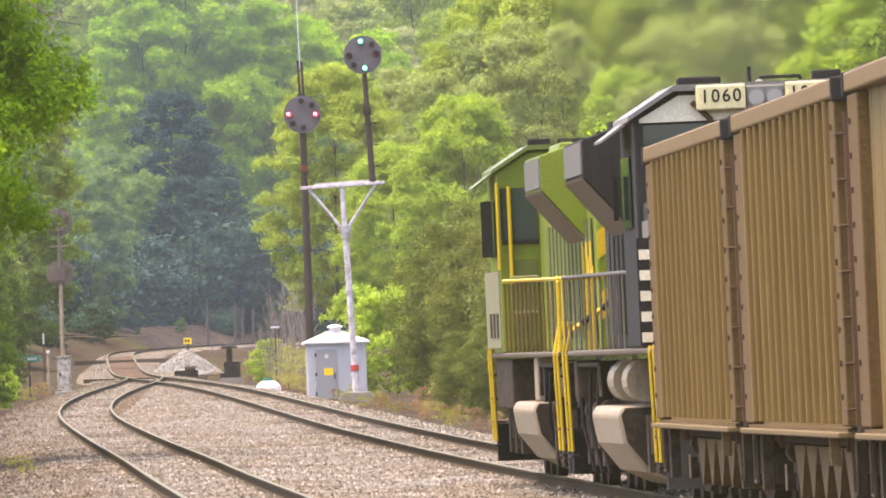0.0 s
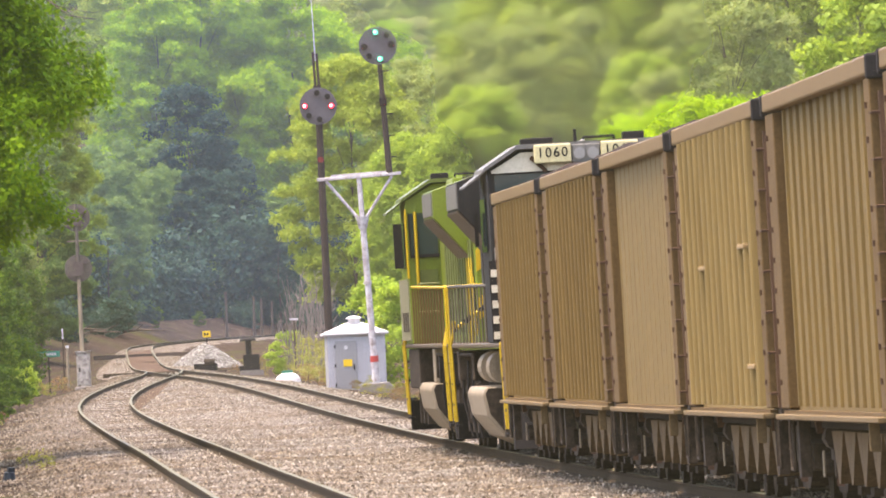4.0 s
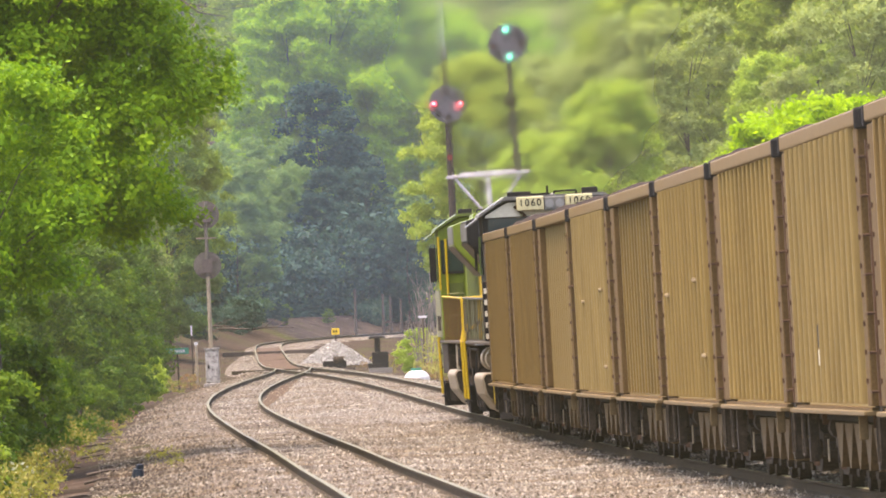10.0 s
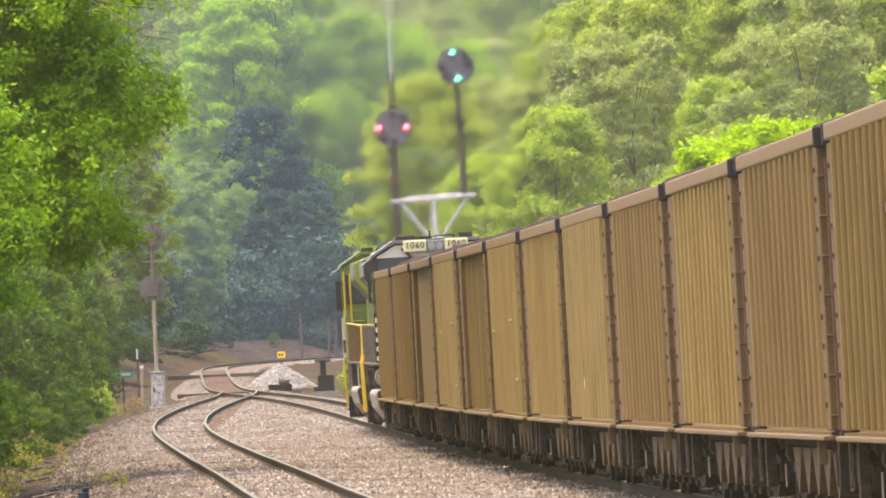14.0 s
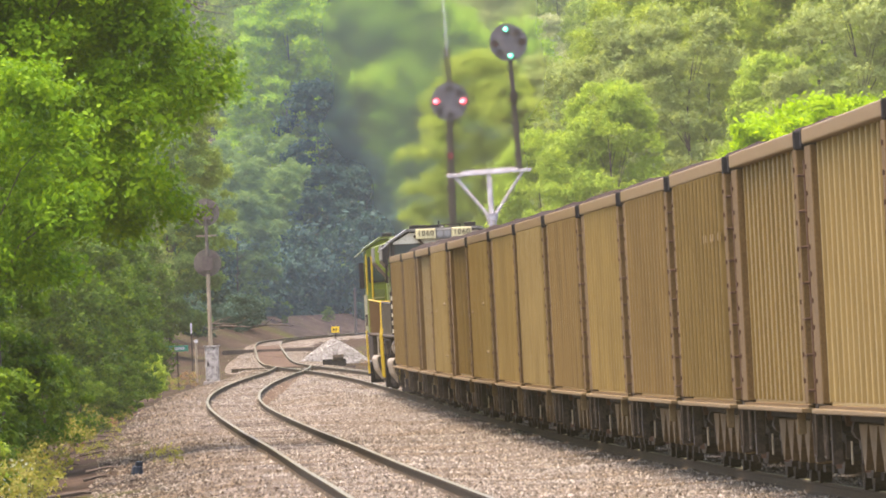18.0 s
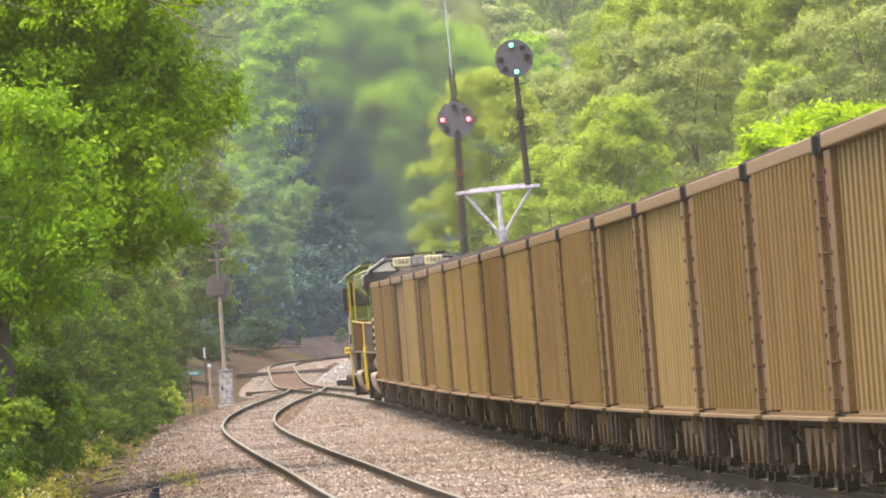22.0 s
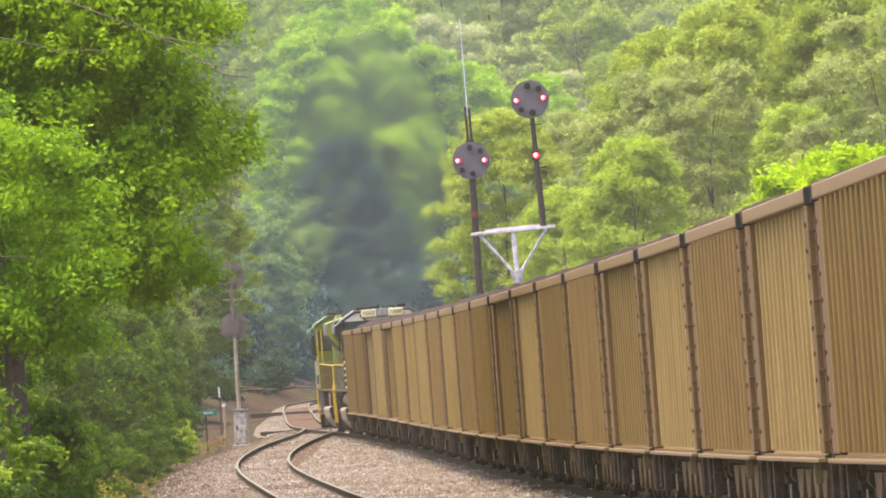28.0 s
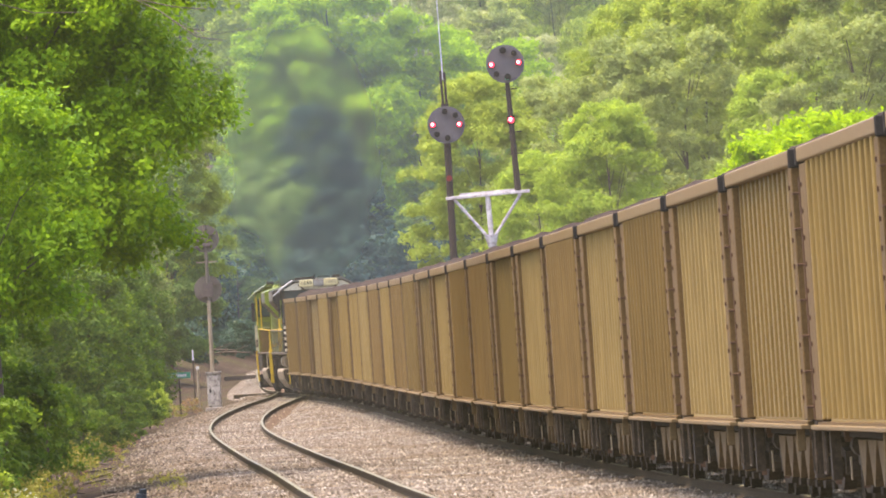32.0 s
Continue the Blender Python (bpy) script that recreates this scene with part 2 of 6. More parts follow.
MOTTLE = worn("pitted_cream_paint", (0.40, 0.365, 0.31), (0.07, 0.055, 0.045), 0.8, 0, 6.0, 1.0, False)
BOARD = worn("yellowed_board_paint", (0.52, 0.46, 0.24), (0.40, 0.34, 0.18), 0.5, 0, 1.5, 0.4)
CONC = worn("old_concrete", (0.22, 0.195, 0.165), (0.13, 0.11, 0.09), 0.9, 0, 2.0, 0.7, False)
CABIN = worn("pale_grey_sheet_metal", (0.40, 0.40, 0.41), (0.29, 0.28, 0.27), 0.45, 0.1, 1.0, 0.5)
COAL = worn("coal", (0.022, 0.016, 0.013), (0.052, 0.036, 0.027), 0.95, 0, 6.0, 0.8, False, spec=0.05)
BARK = worn("bark", (0.085, 0.066, 0.05), (0.05, 0.038, 0.03), 0.95, 0, 3.0, 0.7)
SIGNY = worn("sign_yellow", (0.85, 0.55, 0.02), (0.62, 0.38, 0.03), 0.5, 0, 4.0, 0.3)
SIGNG = worn("sign_green", (0.03, 0.22, 0.13), (0.05, 0.16, 0.11), 0.5, 0, 4.0, 0.3)
BLUE = worn("dull_blue_plastic", (0.012, 0.022, 0.035), (0.03, 0.035, 0.04), 0.5, 0, 6.0, 0.5, False)
GLASS = glassy("dark_cab_glass", (0.02, 0.035, 0.035))
LENS = glassy("headlight_lens", (0.20, 0.20, 0.185), 0.08)
LIT_RED, LIT_GREEN = lamp_mat("lit_red_lens", (1.0, 0.035, 0.075), 1.0), lamp_mat("lit_green_lens", (0.03, 0.62, 0.36), 1.1)
CORE = {LIT_RED: lamp_mat("red_lamp_core", (1.0, 0.42, 0.45), 2.6), LIT_GREEN: lamp_mat("green_lamp_core", (0.25, 0.95, 0.72), 2.0)}
LEAF = leafy("spring_leaves", (0.055, 0.115, 0.006), (0.11, 0.21, 0.008), (0.21, 0.32, 0.010), 0.5, 0.5)
# Mid-wood leaves are paled and blued in the colour, standing in for haze.
LEAF_MID = leafy("woodland_leaves", (0.124, 0.172, 0.060), (0.184, 0.246, 0.080), (0.250, 0.315, 0.098), 0.3, 0.5)
# Shade and sun at the wood's edge are painted as two leaf colours.
LEAF_SHADE = leafy("edge_leaves_painted_shade", (0.020, 0.052, 0.007), (0.046, 0.100, 0.010), (0.112, 0.185, 0.016), 0.7, 0.45)
LEAF_NEAR = leafy("edge_leaves_painted_sun", (0.044, 0.110, 0.005), (0.102, 0.212, 0.007), (0.205, 0.335, 0.010), 0.6, 0.38)
# The ramp's tones are drawn together to stand in for haze.
LEAF_LIME = leafy("lime_leaves", (0.128, 0.202, 0.030), (0.198, 0.30, 0.040), (0.275, 0.38, 0.05), 0.5, 0.5)
LEAF_FAR = leafy("hillside_leaves", (0.105, 0.168, 0.030), (0.185, 0.270, 0.042), (0.29, 0.370, 0.060), 0.12, 0.5)
# The hollow's shade and blue haze are put into these two leaf colours.
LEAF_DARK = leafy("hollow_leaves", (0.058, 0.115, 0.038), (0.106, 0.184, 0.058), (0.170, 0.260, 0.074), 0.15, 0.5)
LEAF_NIGHT = leafy("hollow_shade_leaves", (0.014, 0.036, 0.030), (0.026, 0.060, 0.044), (0.044, 0.090, 0.058), 0.2, 0.25)
LEAF_BAND = leafy("fresh_lime_leaves", (0.118, 0.228, 0.009), (0.19, 0.34, 0.013), (0.28, 0.44, 0.018), 0.2, 0.5)
LEAF_VIVID = leafy("vivid_lime_leaves", (0.120, 0.220, 0.002), (0.195, 0.335, 0.003), (0.30, 0.45, 0.005), 0.8, 0.5)
LEAF_PALE = leafy("pale_poplar_leaves", (0.16, 0.20, 0.08), (0.27, 0.32, 0.14), (0.42, 0.46, 0.24), 0.2, 0.4)
LEAF_CEDAR = leafy("cedar_needles", (0.042, 0.068, 0.013), (0.084, 0.118, 0.022), (0.145, 0.160, 0.036), 1.1, 0.4)
LEAF_WEED = leafy("pale_weeds", (0.10, 0.105, 0.03), (0.20, 0.205, 0.06), (0.32, 0.31, 0.10), 0.9, 0.4)
LEAF_WHITE = leafy("white_flowers", (0.10, 0.16, 0.03), (0.32, 0.36, 0.20), (0.70, 0.70, 0.62), 2.0, 0.3)
LEAF_STRAW = leafy("dry_grass", (0.07, 0.09, 0.014), (0.15, 0.165, 0.028), (0.26, 0.23, 0.06), 0.9, 0.4)
LEAF_BROWN = leafy("dry_brown_brush", (0.09, 0.055, 0.026), (0.18, 0.112, 0.055), (0.27, 0.18, 0.095), 0.8, 0.3)


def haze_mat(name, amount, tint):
    """Haze imitated on a sheet: mostly transparent, with a tinted diffuse part."""
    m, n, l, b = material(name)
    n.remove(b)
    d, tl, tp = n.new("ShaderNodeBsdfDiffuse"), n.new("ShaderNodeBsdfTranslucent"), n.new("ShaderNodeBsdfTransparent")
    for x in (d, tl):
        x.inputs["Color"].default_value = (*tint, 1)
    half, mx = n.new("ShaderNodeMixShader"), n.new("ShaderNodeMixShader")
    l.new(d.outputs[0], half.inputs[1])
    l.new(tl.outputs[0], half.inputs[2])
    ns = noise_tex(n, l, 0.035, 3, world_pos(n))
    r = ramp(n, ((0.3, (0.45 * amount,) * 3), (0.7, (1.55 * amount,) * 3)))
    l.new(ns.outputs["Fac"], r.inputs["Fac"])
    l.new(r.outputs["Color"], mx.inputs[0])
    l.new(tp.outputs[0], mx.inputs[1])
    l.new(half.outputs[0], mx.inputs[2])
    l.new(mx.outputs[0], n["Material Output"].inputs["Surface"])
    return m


# ---- mesh building ----
class Shape:
    """Gathers boxes, tubes and prisms into one mesh."""

    def __init__(self):
        self.v, self.f, self.m, self.slot = [], [], [], 0

    def add(self, verts, faces):
        k = len(self.v)
        self.v += [tuple(p) for p in verts]
        self.f += [tuple(i + k for i in f) for f in faces]
        self.m += [self.slot] * len(faces)
        return self

    def box(self, x0, x1, y0, y1, z0, z1):
        p = [(x, y, z) for z in (z0, z1) for y in (y0, y1) for x in (x0, x1)]
        return self.add(p, [(0, 2, 3, 1), (4, 5, 7, 6), (0, 1, 5, 4), (2, 6, 7, 3), (0, 4, 6, 2), (1, 3, 7, 5)])

    def prism(self, prof, a, b, axis="y"):
        """A profile drawn out from a to b. Profile points are (x, z) along y, (y, z) along x, (x, y) along z."""
        def at(p, t):
            return {"y": (p[0], t, p[1]), "x": (t, p[0], p[1]), "z": (p[0], p[1], t)}[axis]
        n = len(prof)
        pts = [at(p, a) for p in prof] + [at(p, b) for p in prof]
        fs = [tuple(range(n))[::-1], tuple(range(n, 2 * n))] + [(i, (i + 1) % n, n + (i + 1) % n, n + i) for i in range(n)]
        return self.add(pts, fs)

    def tube(self, a, b, r0, r1=None, n=8):
        a, b = Vector(a), Vector(b)
        r1 = r0 if r1 is None else r1
        d = (b - a).normalized()
        u = d.orthogonal().normalized()
        w = d.cross(u)
        ring = [(math.cos(2 * math.pi * i / n), math.sin(2 * math.pi * i / n)) for i in range(n)]
        pts = [a + (u * c + w * s) * r0 for c, s in ring] + [b + (u * c + w * s) * r1 for c, s in ring]
        return self.add(pts, [tuple(range(n))[::-1], tuple(range(n, 2 * n))] + [(i, (i + 1) % n, n + (i + 1) % n, n + i) for i in range(n)])

    def path(self, pts, r, n=6):
        for a, b in zip(pts, pts[1:]):
            self.tube(a, b, r, r, n)
        return self

    def dome(self, c, rx, ry, rz, n=14, k=5):
        pts, fs = [], []
        for j in range(k):
            t = math.pi / 2 * j / k
            for i in range(n):
                a = 2 * math.pi * i / n
                pts.append((c[0] + rx * math.cos(t) * math.cos(a), c[1] + ry * math.cos(t) * math.sin(a), c[2] + rz * math.sin(t)))
        pts.append((c[0], c[1], c[2] + rz))
        for j in range(k - 1):
            for i in range(n):
                fs.append((j * n + i, j * n + (i + 1) % n, (j + 1) * n + (i + 1) % n, (j + 1) * n + i))
        fs += [((k - 1) * n + i, (k - 1) * n + (i + 1) % n, k * n) for i in range(n)]
        fs.append(tuple(range(n))[::-1])
        return self.add(pts, fs)

    def mesh(self, name, mats, smooth=False):
        me = bpy.data.meshes.new(name)
        me.from_pydata(self.v, [], self.f)
        for m in (mats if isinstance(mats, (list, tuple)) else [mats]):
            me.materials.append(m)
        if any(self.m):
            me.polygons.foreach_set("material_index", self.m)
        bm = bmesh.new()
        bm.from_mesh(me)
        bmesh.ops.recalc_face_normals(bm, faces=bm.faces)
        bm.to_mesh(me)
        bm.free()
        if smooth:
            me.polygons.foreach_set("use_smooth", [True] * len(me.polygons))
        return me


def part(name, shape, mats, parent=None, label="", at=None, bevel=0.0, smooth=False):
    """One mesh object under a thing or a part. shape: a Shape, or a mesh that is shared."""
    me = shape.mesh(name, mats, smooth) if isinstance(shape, Shape) else shape
    ob = new(name, me)
    ob.parent = parent
    if at is not None:
        ob.matrix_basis = at
    if label:
        ob["label"] = label
    if bevel:
        md = ob.modifiers.new("edges", "BEVEL")
        md.width, md.segments, md.limit_method = bevel, 2, "ANGLE"
    return ob


def thing(name, m, label, category, group="", kind=""):
    ob = new(name)
    ob.matrix_basis = m
    ob.empty_display_size = 0.3
    return tagged(ob, label, category, group, kind)


def big_mesh(name, verts, per, mats, slots=None):
    """Many separate faces of `per` corners each from an array of points."""
    v = np.asarray(verts, dtype=np.float32).reshape(-1, 3)
    n = len(v) // per
    me = bpy.data.meshes.new(name)
    me.vertices.add(len(v))
    me.vertices.foreach_set("co", v.ravel())
    me.loops.add(len(v))
    me.loops.foreach_set("vertex_index", np.arange(len(v), dtype=np.int32))
    me.polygons.add(n)
    me.polygons.foreach_set("loop_start", np.arange(0, n * per, per, dtype=np.int32))
    for m in (mats if isinstance(mats, (list, tuple)) else [mats]):
        me.materials.append(m)
    if slots is not None:
        me.polygons.foreach_set("material_index", np.asarray(slots, dtype=np.int32))
    me.update(calc_edges=True)
    return me


# ---- the plan: two tracks, one profile ----
MAIN = ((17.5, -500), (12.7, -250), (7.86, 0), (6.90, 49.8), (6.00, 89.8), (4.91, 129.8), (3.72, 169.8), (2.51, 209.7), (1.32, 249.7),
        (0.15, 289.7), (-0.98, 329.7), (-2.13, 369.7), (-3.35, 409.6), (-4.72, 449.6), (-6.35, 489.6), (-8.35, 530), (-9.95, 570), (-12.25, 675),
        (-13.9, 760), (-14.2, 800), (-12.6, 840), (-8.4, 890), (0, 935), (14, 985), (40, 1040))
SIDING = ((12.4, -500), (7.7, -250), (2.85, 0), (0.28, 100), (-1.35, 159), (-2.38, 193), (-3.46, 228), (-4.68, 264), (-6.33, 314),
          (-7.12, 340), (-7.78, 367), (-8.32, 400), (-8.62, 440), (-8.66, 480), (-8.62, 515), (-8.9, 545))
HEIGHTS = ((-500, 0.0), (50, 0.0), (90, -0.06), (130, -0.06), (170, -0.01), (210, 0.10), (250, 0.25), (290, 0.43), (330, 0.63), (370, 0.86),
           (410, 1.10), (450, 1.34), (490, 1.58), (530, 1.82), (570, 2.06), (640, 2.50), (700, 2.95), (760, 3.42), (800, 3.75), (840, 4.05), (890, 4.35), (1040, 5.2), (2200, 9.0))


def spline(pts, step=1.0):
    """Smooth rows through the plan's points, about a metre apart."""
    p = np.array([(*pts[0],), *pts, (*pts[-1],)], dtype=float)
    p[0], p[-1] = 2 * p[1] - p[2], 2 * p[-2] - p[-3]
    out = []
    for i in range(1, len(p) - 2):
        n = max(2, int(np.linalg.norm(p[i + 1] - p[i]) / step))
        m0 = (p[i + 1] - p[i - 1]) / np.linalg.norm(p[i + 1] - p[i - 1]) * np.linalg.norm(p[i + 1] - p[i])
        m1 = (p[i + 2] - p[i]) / np.linalg.norm(p[i + 2] - p[i]) * np.linalg.norm(p[i + 1] - p[i])
        for k in range(n):
            t = k / n
            out.append((2 * t**3 - 3 * t**2 + 1) * p[i] + (t**3 - 2 * t**2 + t) * m0 + (3 * t**2 - 2 * t**3) * p[i + 1] + (t**3 - t**2) * m1)
    out.append(p[-2])
    return np.array(out)


HY, HZ = np.array([a for a, _ in HEIGHTS], float), np.array([b for _, b in HEIGHTS], float)
_hy = np.arange(-500, 2201, 5.0)
_hz = np.convolve(np.pad(np.interp(_hy, HY, HZ), 6, mode="edge"), np.ones(13) / 13, mode="valid")


def level(y):
    """Height of the rail heads at y."""
    return np.interp(y, _hy, _hz)


class Line:
    def __init__(self, pts):
        self.p = spline(pts)
        d = np.linalg.norm(np.diff(self.p, axis=0), axis=1)
        self.s = np.concatenate([[0], np.cumsum(d)])
        self.s -= np.interp(109.78, self.p[:, 1], self.s)      # the mark s = 0 lies where y = 109.78

    def at(self, s):
        return np.array([np.interp(s, self.s, self.p[:, 0]), np.interp(s, self.s, self.p[:, 1])])

    def x(self, y):
        return np.interp(y, self.p[:, 1], self.p[:, 0])

    def spot(self, s):
        """Place and heading (degrees, left of +y) at s."""
        a, b, c = self.at(s - 0.5), self.at(s), self.at(s + 0.5)
        return b[0], b[1], math.degrees(math.atan2(-(c - a)[0], (c - a)[1]))


main_line, side_line = Line(MAIN), Line(SIDING)


# ---- ground ----
def left_x(y):
    return np.where(y < 545, side_line.x(np.minimum(y, 545)), main_line.x(np.minimum(y, 1040)))


def curve_y(x):
    """Where the far curve runs, seen across."""
    return np.interp(x, (-80, -16, -12.6, -8.4, 0, 14, 40, 300), (800, 815, 840, 890, 935, 985, 1040, 1350))


FAR = main_line.p[main_line.p[:, 1] > 630][::4]


def far_side(x, y):
    """Distance out from the far curve on its outer side, 0 elsewhere."""
    shape = np.broadcast(x, y).shape
    x, y = np.broadcast_to(x, shape).ravel(), np.broadcast_to(y, shape).ravel()
    out = np.zeros(len(x))
    k = np.where(y > 655)[0]
    if len(k):
        d = np.hypot(x[k, None] - FAR[None, :, 0], y[k, None] - FAR[None, :, 1])
        j = d.argmin(1)
        a, b = FAR[np.maximum(j - 1, 0)], FAR[np.minimum(j + 1, len(FAR) - 1)]
        side = (b[:, 0] - a[:, 0]) * (y[k] - FAR[j, 1]) - (b[:, 1] - a[:, 1]) * (x[k] - FAR[j, 0])
        out[k] = np.where(side > 0, d.min(1), 0) * np.clip((y[k] - 655) / 70, 0, 1)
    return out.reshape(shape)


def lie(x, y):
    """Height of the bare ground."""
    x, y = np.asarray(x, float), np.asarray(y, float)
    xm, xs = main_line.x(np.minimum(y, 1035)), left_x(y)
    z = level(y) - 0.22
    dl, dr = xs - x - 1.7, x - xm - 1.7
    z = z - 0.13 * np.clip(dl, 0, 5) + 0.16 * np.clip(dl - 13, 0, 150) * np.clip((y - 150) / 200, 0, 1)
    z = z - 0.08 * np.clip(dr, 0, 3) + 0.22 * np.clip(dr - 8, 0, 160) * np.clip((y - 200) / 200, 0, 1) * np.clip((1000 - y) / 200, 0, 1)
    mid = np.clip(np.minimum(x - xs - 1.3, xm - x - 1.3), 0, 1)
    z = z + (0.14 * np.clip((y - 290) / 60, 0, 1) * np.clip((500 - y) / 50, 0, 1) - 0.04) * mid * (y < 545)
    b = far_side(x, y) - 2.5
    z = z + 0.52 * np.clip(b, 0, 4.2) + 0.15 * np.clip(b - 15, 0, 400)
    rough = np.clip(np.maximum(dl, dr) / 4, 0.12, 1)
    return z + rough * (0.05 * np.sin(x * 0.9 + y * 0.13) * np.sin(y * 0.31) + 0.03 * np.sin(x * 2.7 + 1.3) * np.sin(y * 0.77 + x))


def sheet(name, xs, ys, mat, height, kind="structure", label="", category=""):
    X, Y = np.meshgrid(xs, ys) if xs.ndim == 1 else (xs, ys)
    Z = height(X, Y)
    n, m = X.shape
    me = bpy.data.meshes.new(name)
    idx = np.arange(n * m).reshape(n, m)
    quads = np.stack([idx[:-1, :-1], idx[:-1, 1:], idx[1:, 1:], idx[1:, :-1]], -1).reshape(-1, 4)
    me.from_pydata(np.stack([X, Y, Z], -1).reshape(-1, 3).tolist(), [], quads.tolist())
    me.materials.append(mat)
    me.polygons.foreach_set("use_smooth", [True] * len(me.polygons))
    return tagged(new(name, me), label, category, kind=kind)


gx = np.concatenate([np.linspace(-900, -60, 22), np.linspace(-56, -22, 18), np.linspace(-21, 21, 127), np.linspace(22, 60, 20), np.linspace(70, 900, 22)])
gy = np.concatenate([np.linspace(-700, 100, 60), np.linspace(103, 600, 250), np.linspace(604, 1000, 100), np.linspace(1010, 1500, 50), np.linspace(1550, 2600, 14)])
sheet("ground", gx, gy, GROUND, lie, label="brown earth with leaf litter and thin grass", category="ground")

# stone bed under and beside both tracks
by = np.concatenate([np.linspace(-480, 100, 100), np.linspace(102, 560, 300), np.linspace(563, 1035, 160)])
bt = np.linspace(0, 1, 48)
wob = (by < 540) * (0.5 * np.sin(by * 0.21) + 0.35 * np.sin(by * 0.53 + 1.1))
wide = np.interp(by, (100, 180, 260, 350, 450, 560, 640, 720), (3.4, 3.3, 3.0, 2.7, 2.4, 2.7, 2.4, 1.6)) + wob * 0.5
bl, br = left_x(by) - wide, main_line.x(np.minimum(by, 1035)) + 2.7 + 0.3 * np.sin(by * 0.37)
BX = bl[:, None] + (br - bl)[:, None] * bt[None, :]
BY = np.repeat(by[:, None], len(bt), 1)
edge = np.minimum(bt, 1 - bt)[None, :] * np.ones_like(BX)
bed = sheet("ballast_bed", BX, BY, BALLAST, lambda x, y: lie(x, y) - 0.05 + 0.11 * np.clip(edge / 0.09, 0, 1) + 0.03 * np.clip((y - 552) / 8, 0, 1) * np.clip(edge / 0.12, 0, 1), label="pale crushed limestone ballast under two tracks", category="ballast")

bed.data.materials.append(BALLAST_DIRT_SHADE)
rb = random.Random(21)
for f in bed.data.polygons:
    if f.center.x < float(left_x(f.center.y)) - 1.25 + rb.uniform(-0.5, 0.5) and f.center.y < 545:
        f.material_index = 1

# loose stones that stand out of the bed
rs = np.random.RandomState(4)
N = 140000
sy = np.where(rs.rand(N) < 0.86, 118 + (560 - 118) * rs.rand(N) ** 2.2, 540 + 190 * rs.rand(N))
sx0, sx1 = left_x(sy) - np.interp(sy, (118, 260, 350, 560, 640), (4.4, 3.8, 2.8, 2.2, 1.4)), main_line.x(sy) + 2.4
sx = sx0 + (sx1 - sx0) * rs.rand(N)
sz = lie(sx, sy) + 0.05
size = 0.017 + 0.029 * rs.rand(N) ** 2.2 + np.where(sy > 540, 0.02, 0.0)
dirs = np.array([(1, 0, 0), (-0.5, 0.87, 0), (-0.5, -0.87, 0), (0, 0, 1.0)])
jit = 0.6 + 0.8 * rs.rand(N, 4, 3)
ang = rs.rand(N) * 6.28
ca, sa = np.cos(ang), np.sin(ang)
q = dirs[None] * jit * size[:, None, None]
q = np.stack([q[..., 0] * ca[:, None] - q[..., 1] * sa[:, None], q[..., 0] * sa[:, None] + q[..., 1] * ca[:, None], q[..., 2]], -1)
q += np.stack([sx, sy, sz], -1)[:, None, :]
sme = bpy.data.meshes.new("ballast_stones")
k4 = np.arange(N)[:, None] * 4
sf = np.concatenate([k4 + [0, 1, 3], k4 + [1, 2, 3], k4 + [2, 0, 3]])
sme.from_pydata(q.reshape(-1, 3).tolist(), [], sf.tolist())
sme.materials.append(STONE)
sme.materials.append(STONE_DIRT_SHADE)
dirt_shaded = ((sx < left_x(sy) - 1.25 + rs.uniform(-0.5, 0.5, N)) & (sy < 545)).astype(np.int32)
sme.polygons.foreach_set("material_index", np.tile(dirt_shaded, 3))
tagged(new("ballast_stones", sme), "loose pale grey ballast stones", "gravel", kind="stuff")

# the dirt road that meets the track beyond the junction
ry = np.linspace(-46, -10.6, 40)
RX, RT = np.meshgrid(ry, np.linspace(-1.8, 1.8, 6))
RY = 640 + RT + 0.15 * (RX + 12)
sheet("road", RX.T, RY.T, worn("pale_dirt_road", (0.20, 0.155, 0.115), (0.12, 0.09, 0.065), 0.95, 0, 0.6, 0.6, False, spec=0.03),
      lambda x, y: np.interp(x, (-46, -30, -14, -11.5), (2.6, 2.45, 2.5, 2.42)) + 0.05, label="pale dirt farm road meeting the railway", category="road")


# ---- tracks ----
def rail_mesh(line, off, s0, s1, step=2.0):
    prof = ((-0.07, -0.17), (0.07, -0.17), (0.07, -0.155), (0.012, -0.13), (0.012, -0.045), (0.036, -0.035), (0.036, -0.004), (0.028, 0.0), (-0.028, 0.0), (-0.036, -0.004),
            (-0.036, -0.035), (-0.012, -0.045), (-0.012, -0.13), (-0.07, -0.155))
    rows = []
    for s in np.arange(s0, s1, step):
        x, y, h = line.spot(s)
        c, sn = math.cos(radians(h)), math.sin(radians(h))
        z = float(level(y))
        rows.append([(x + (off + a) * c, y + (off + a) * sn, z + b) for a, b in prof])
    sh = Shape()
    n = len(prof)
    vs = [p for r in rows for p in r]
    side, top = [], []
    for i in range(len(rows) - 1):
        for j in range(n):
            (top if j in (6, 7, 8) else side).append((i * n + j, i * n + (j + 1) % n, (i + 1) * n + (j + 1) % n, (i + 1) * n + j))
    sh.add(vs, side)
    sh.f += top
    sh.m += [1] * len(top)
    return sh


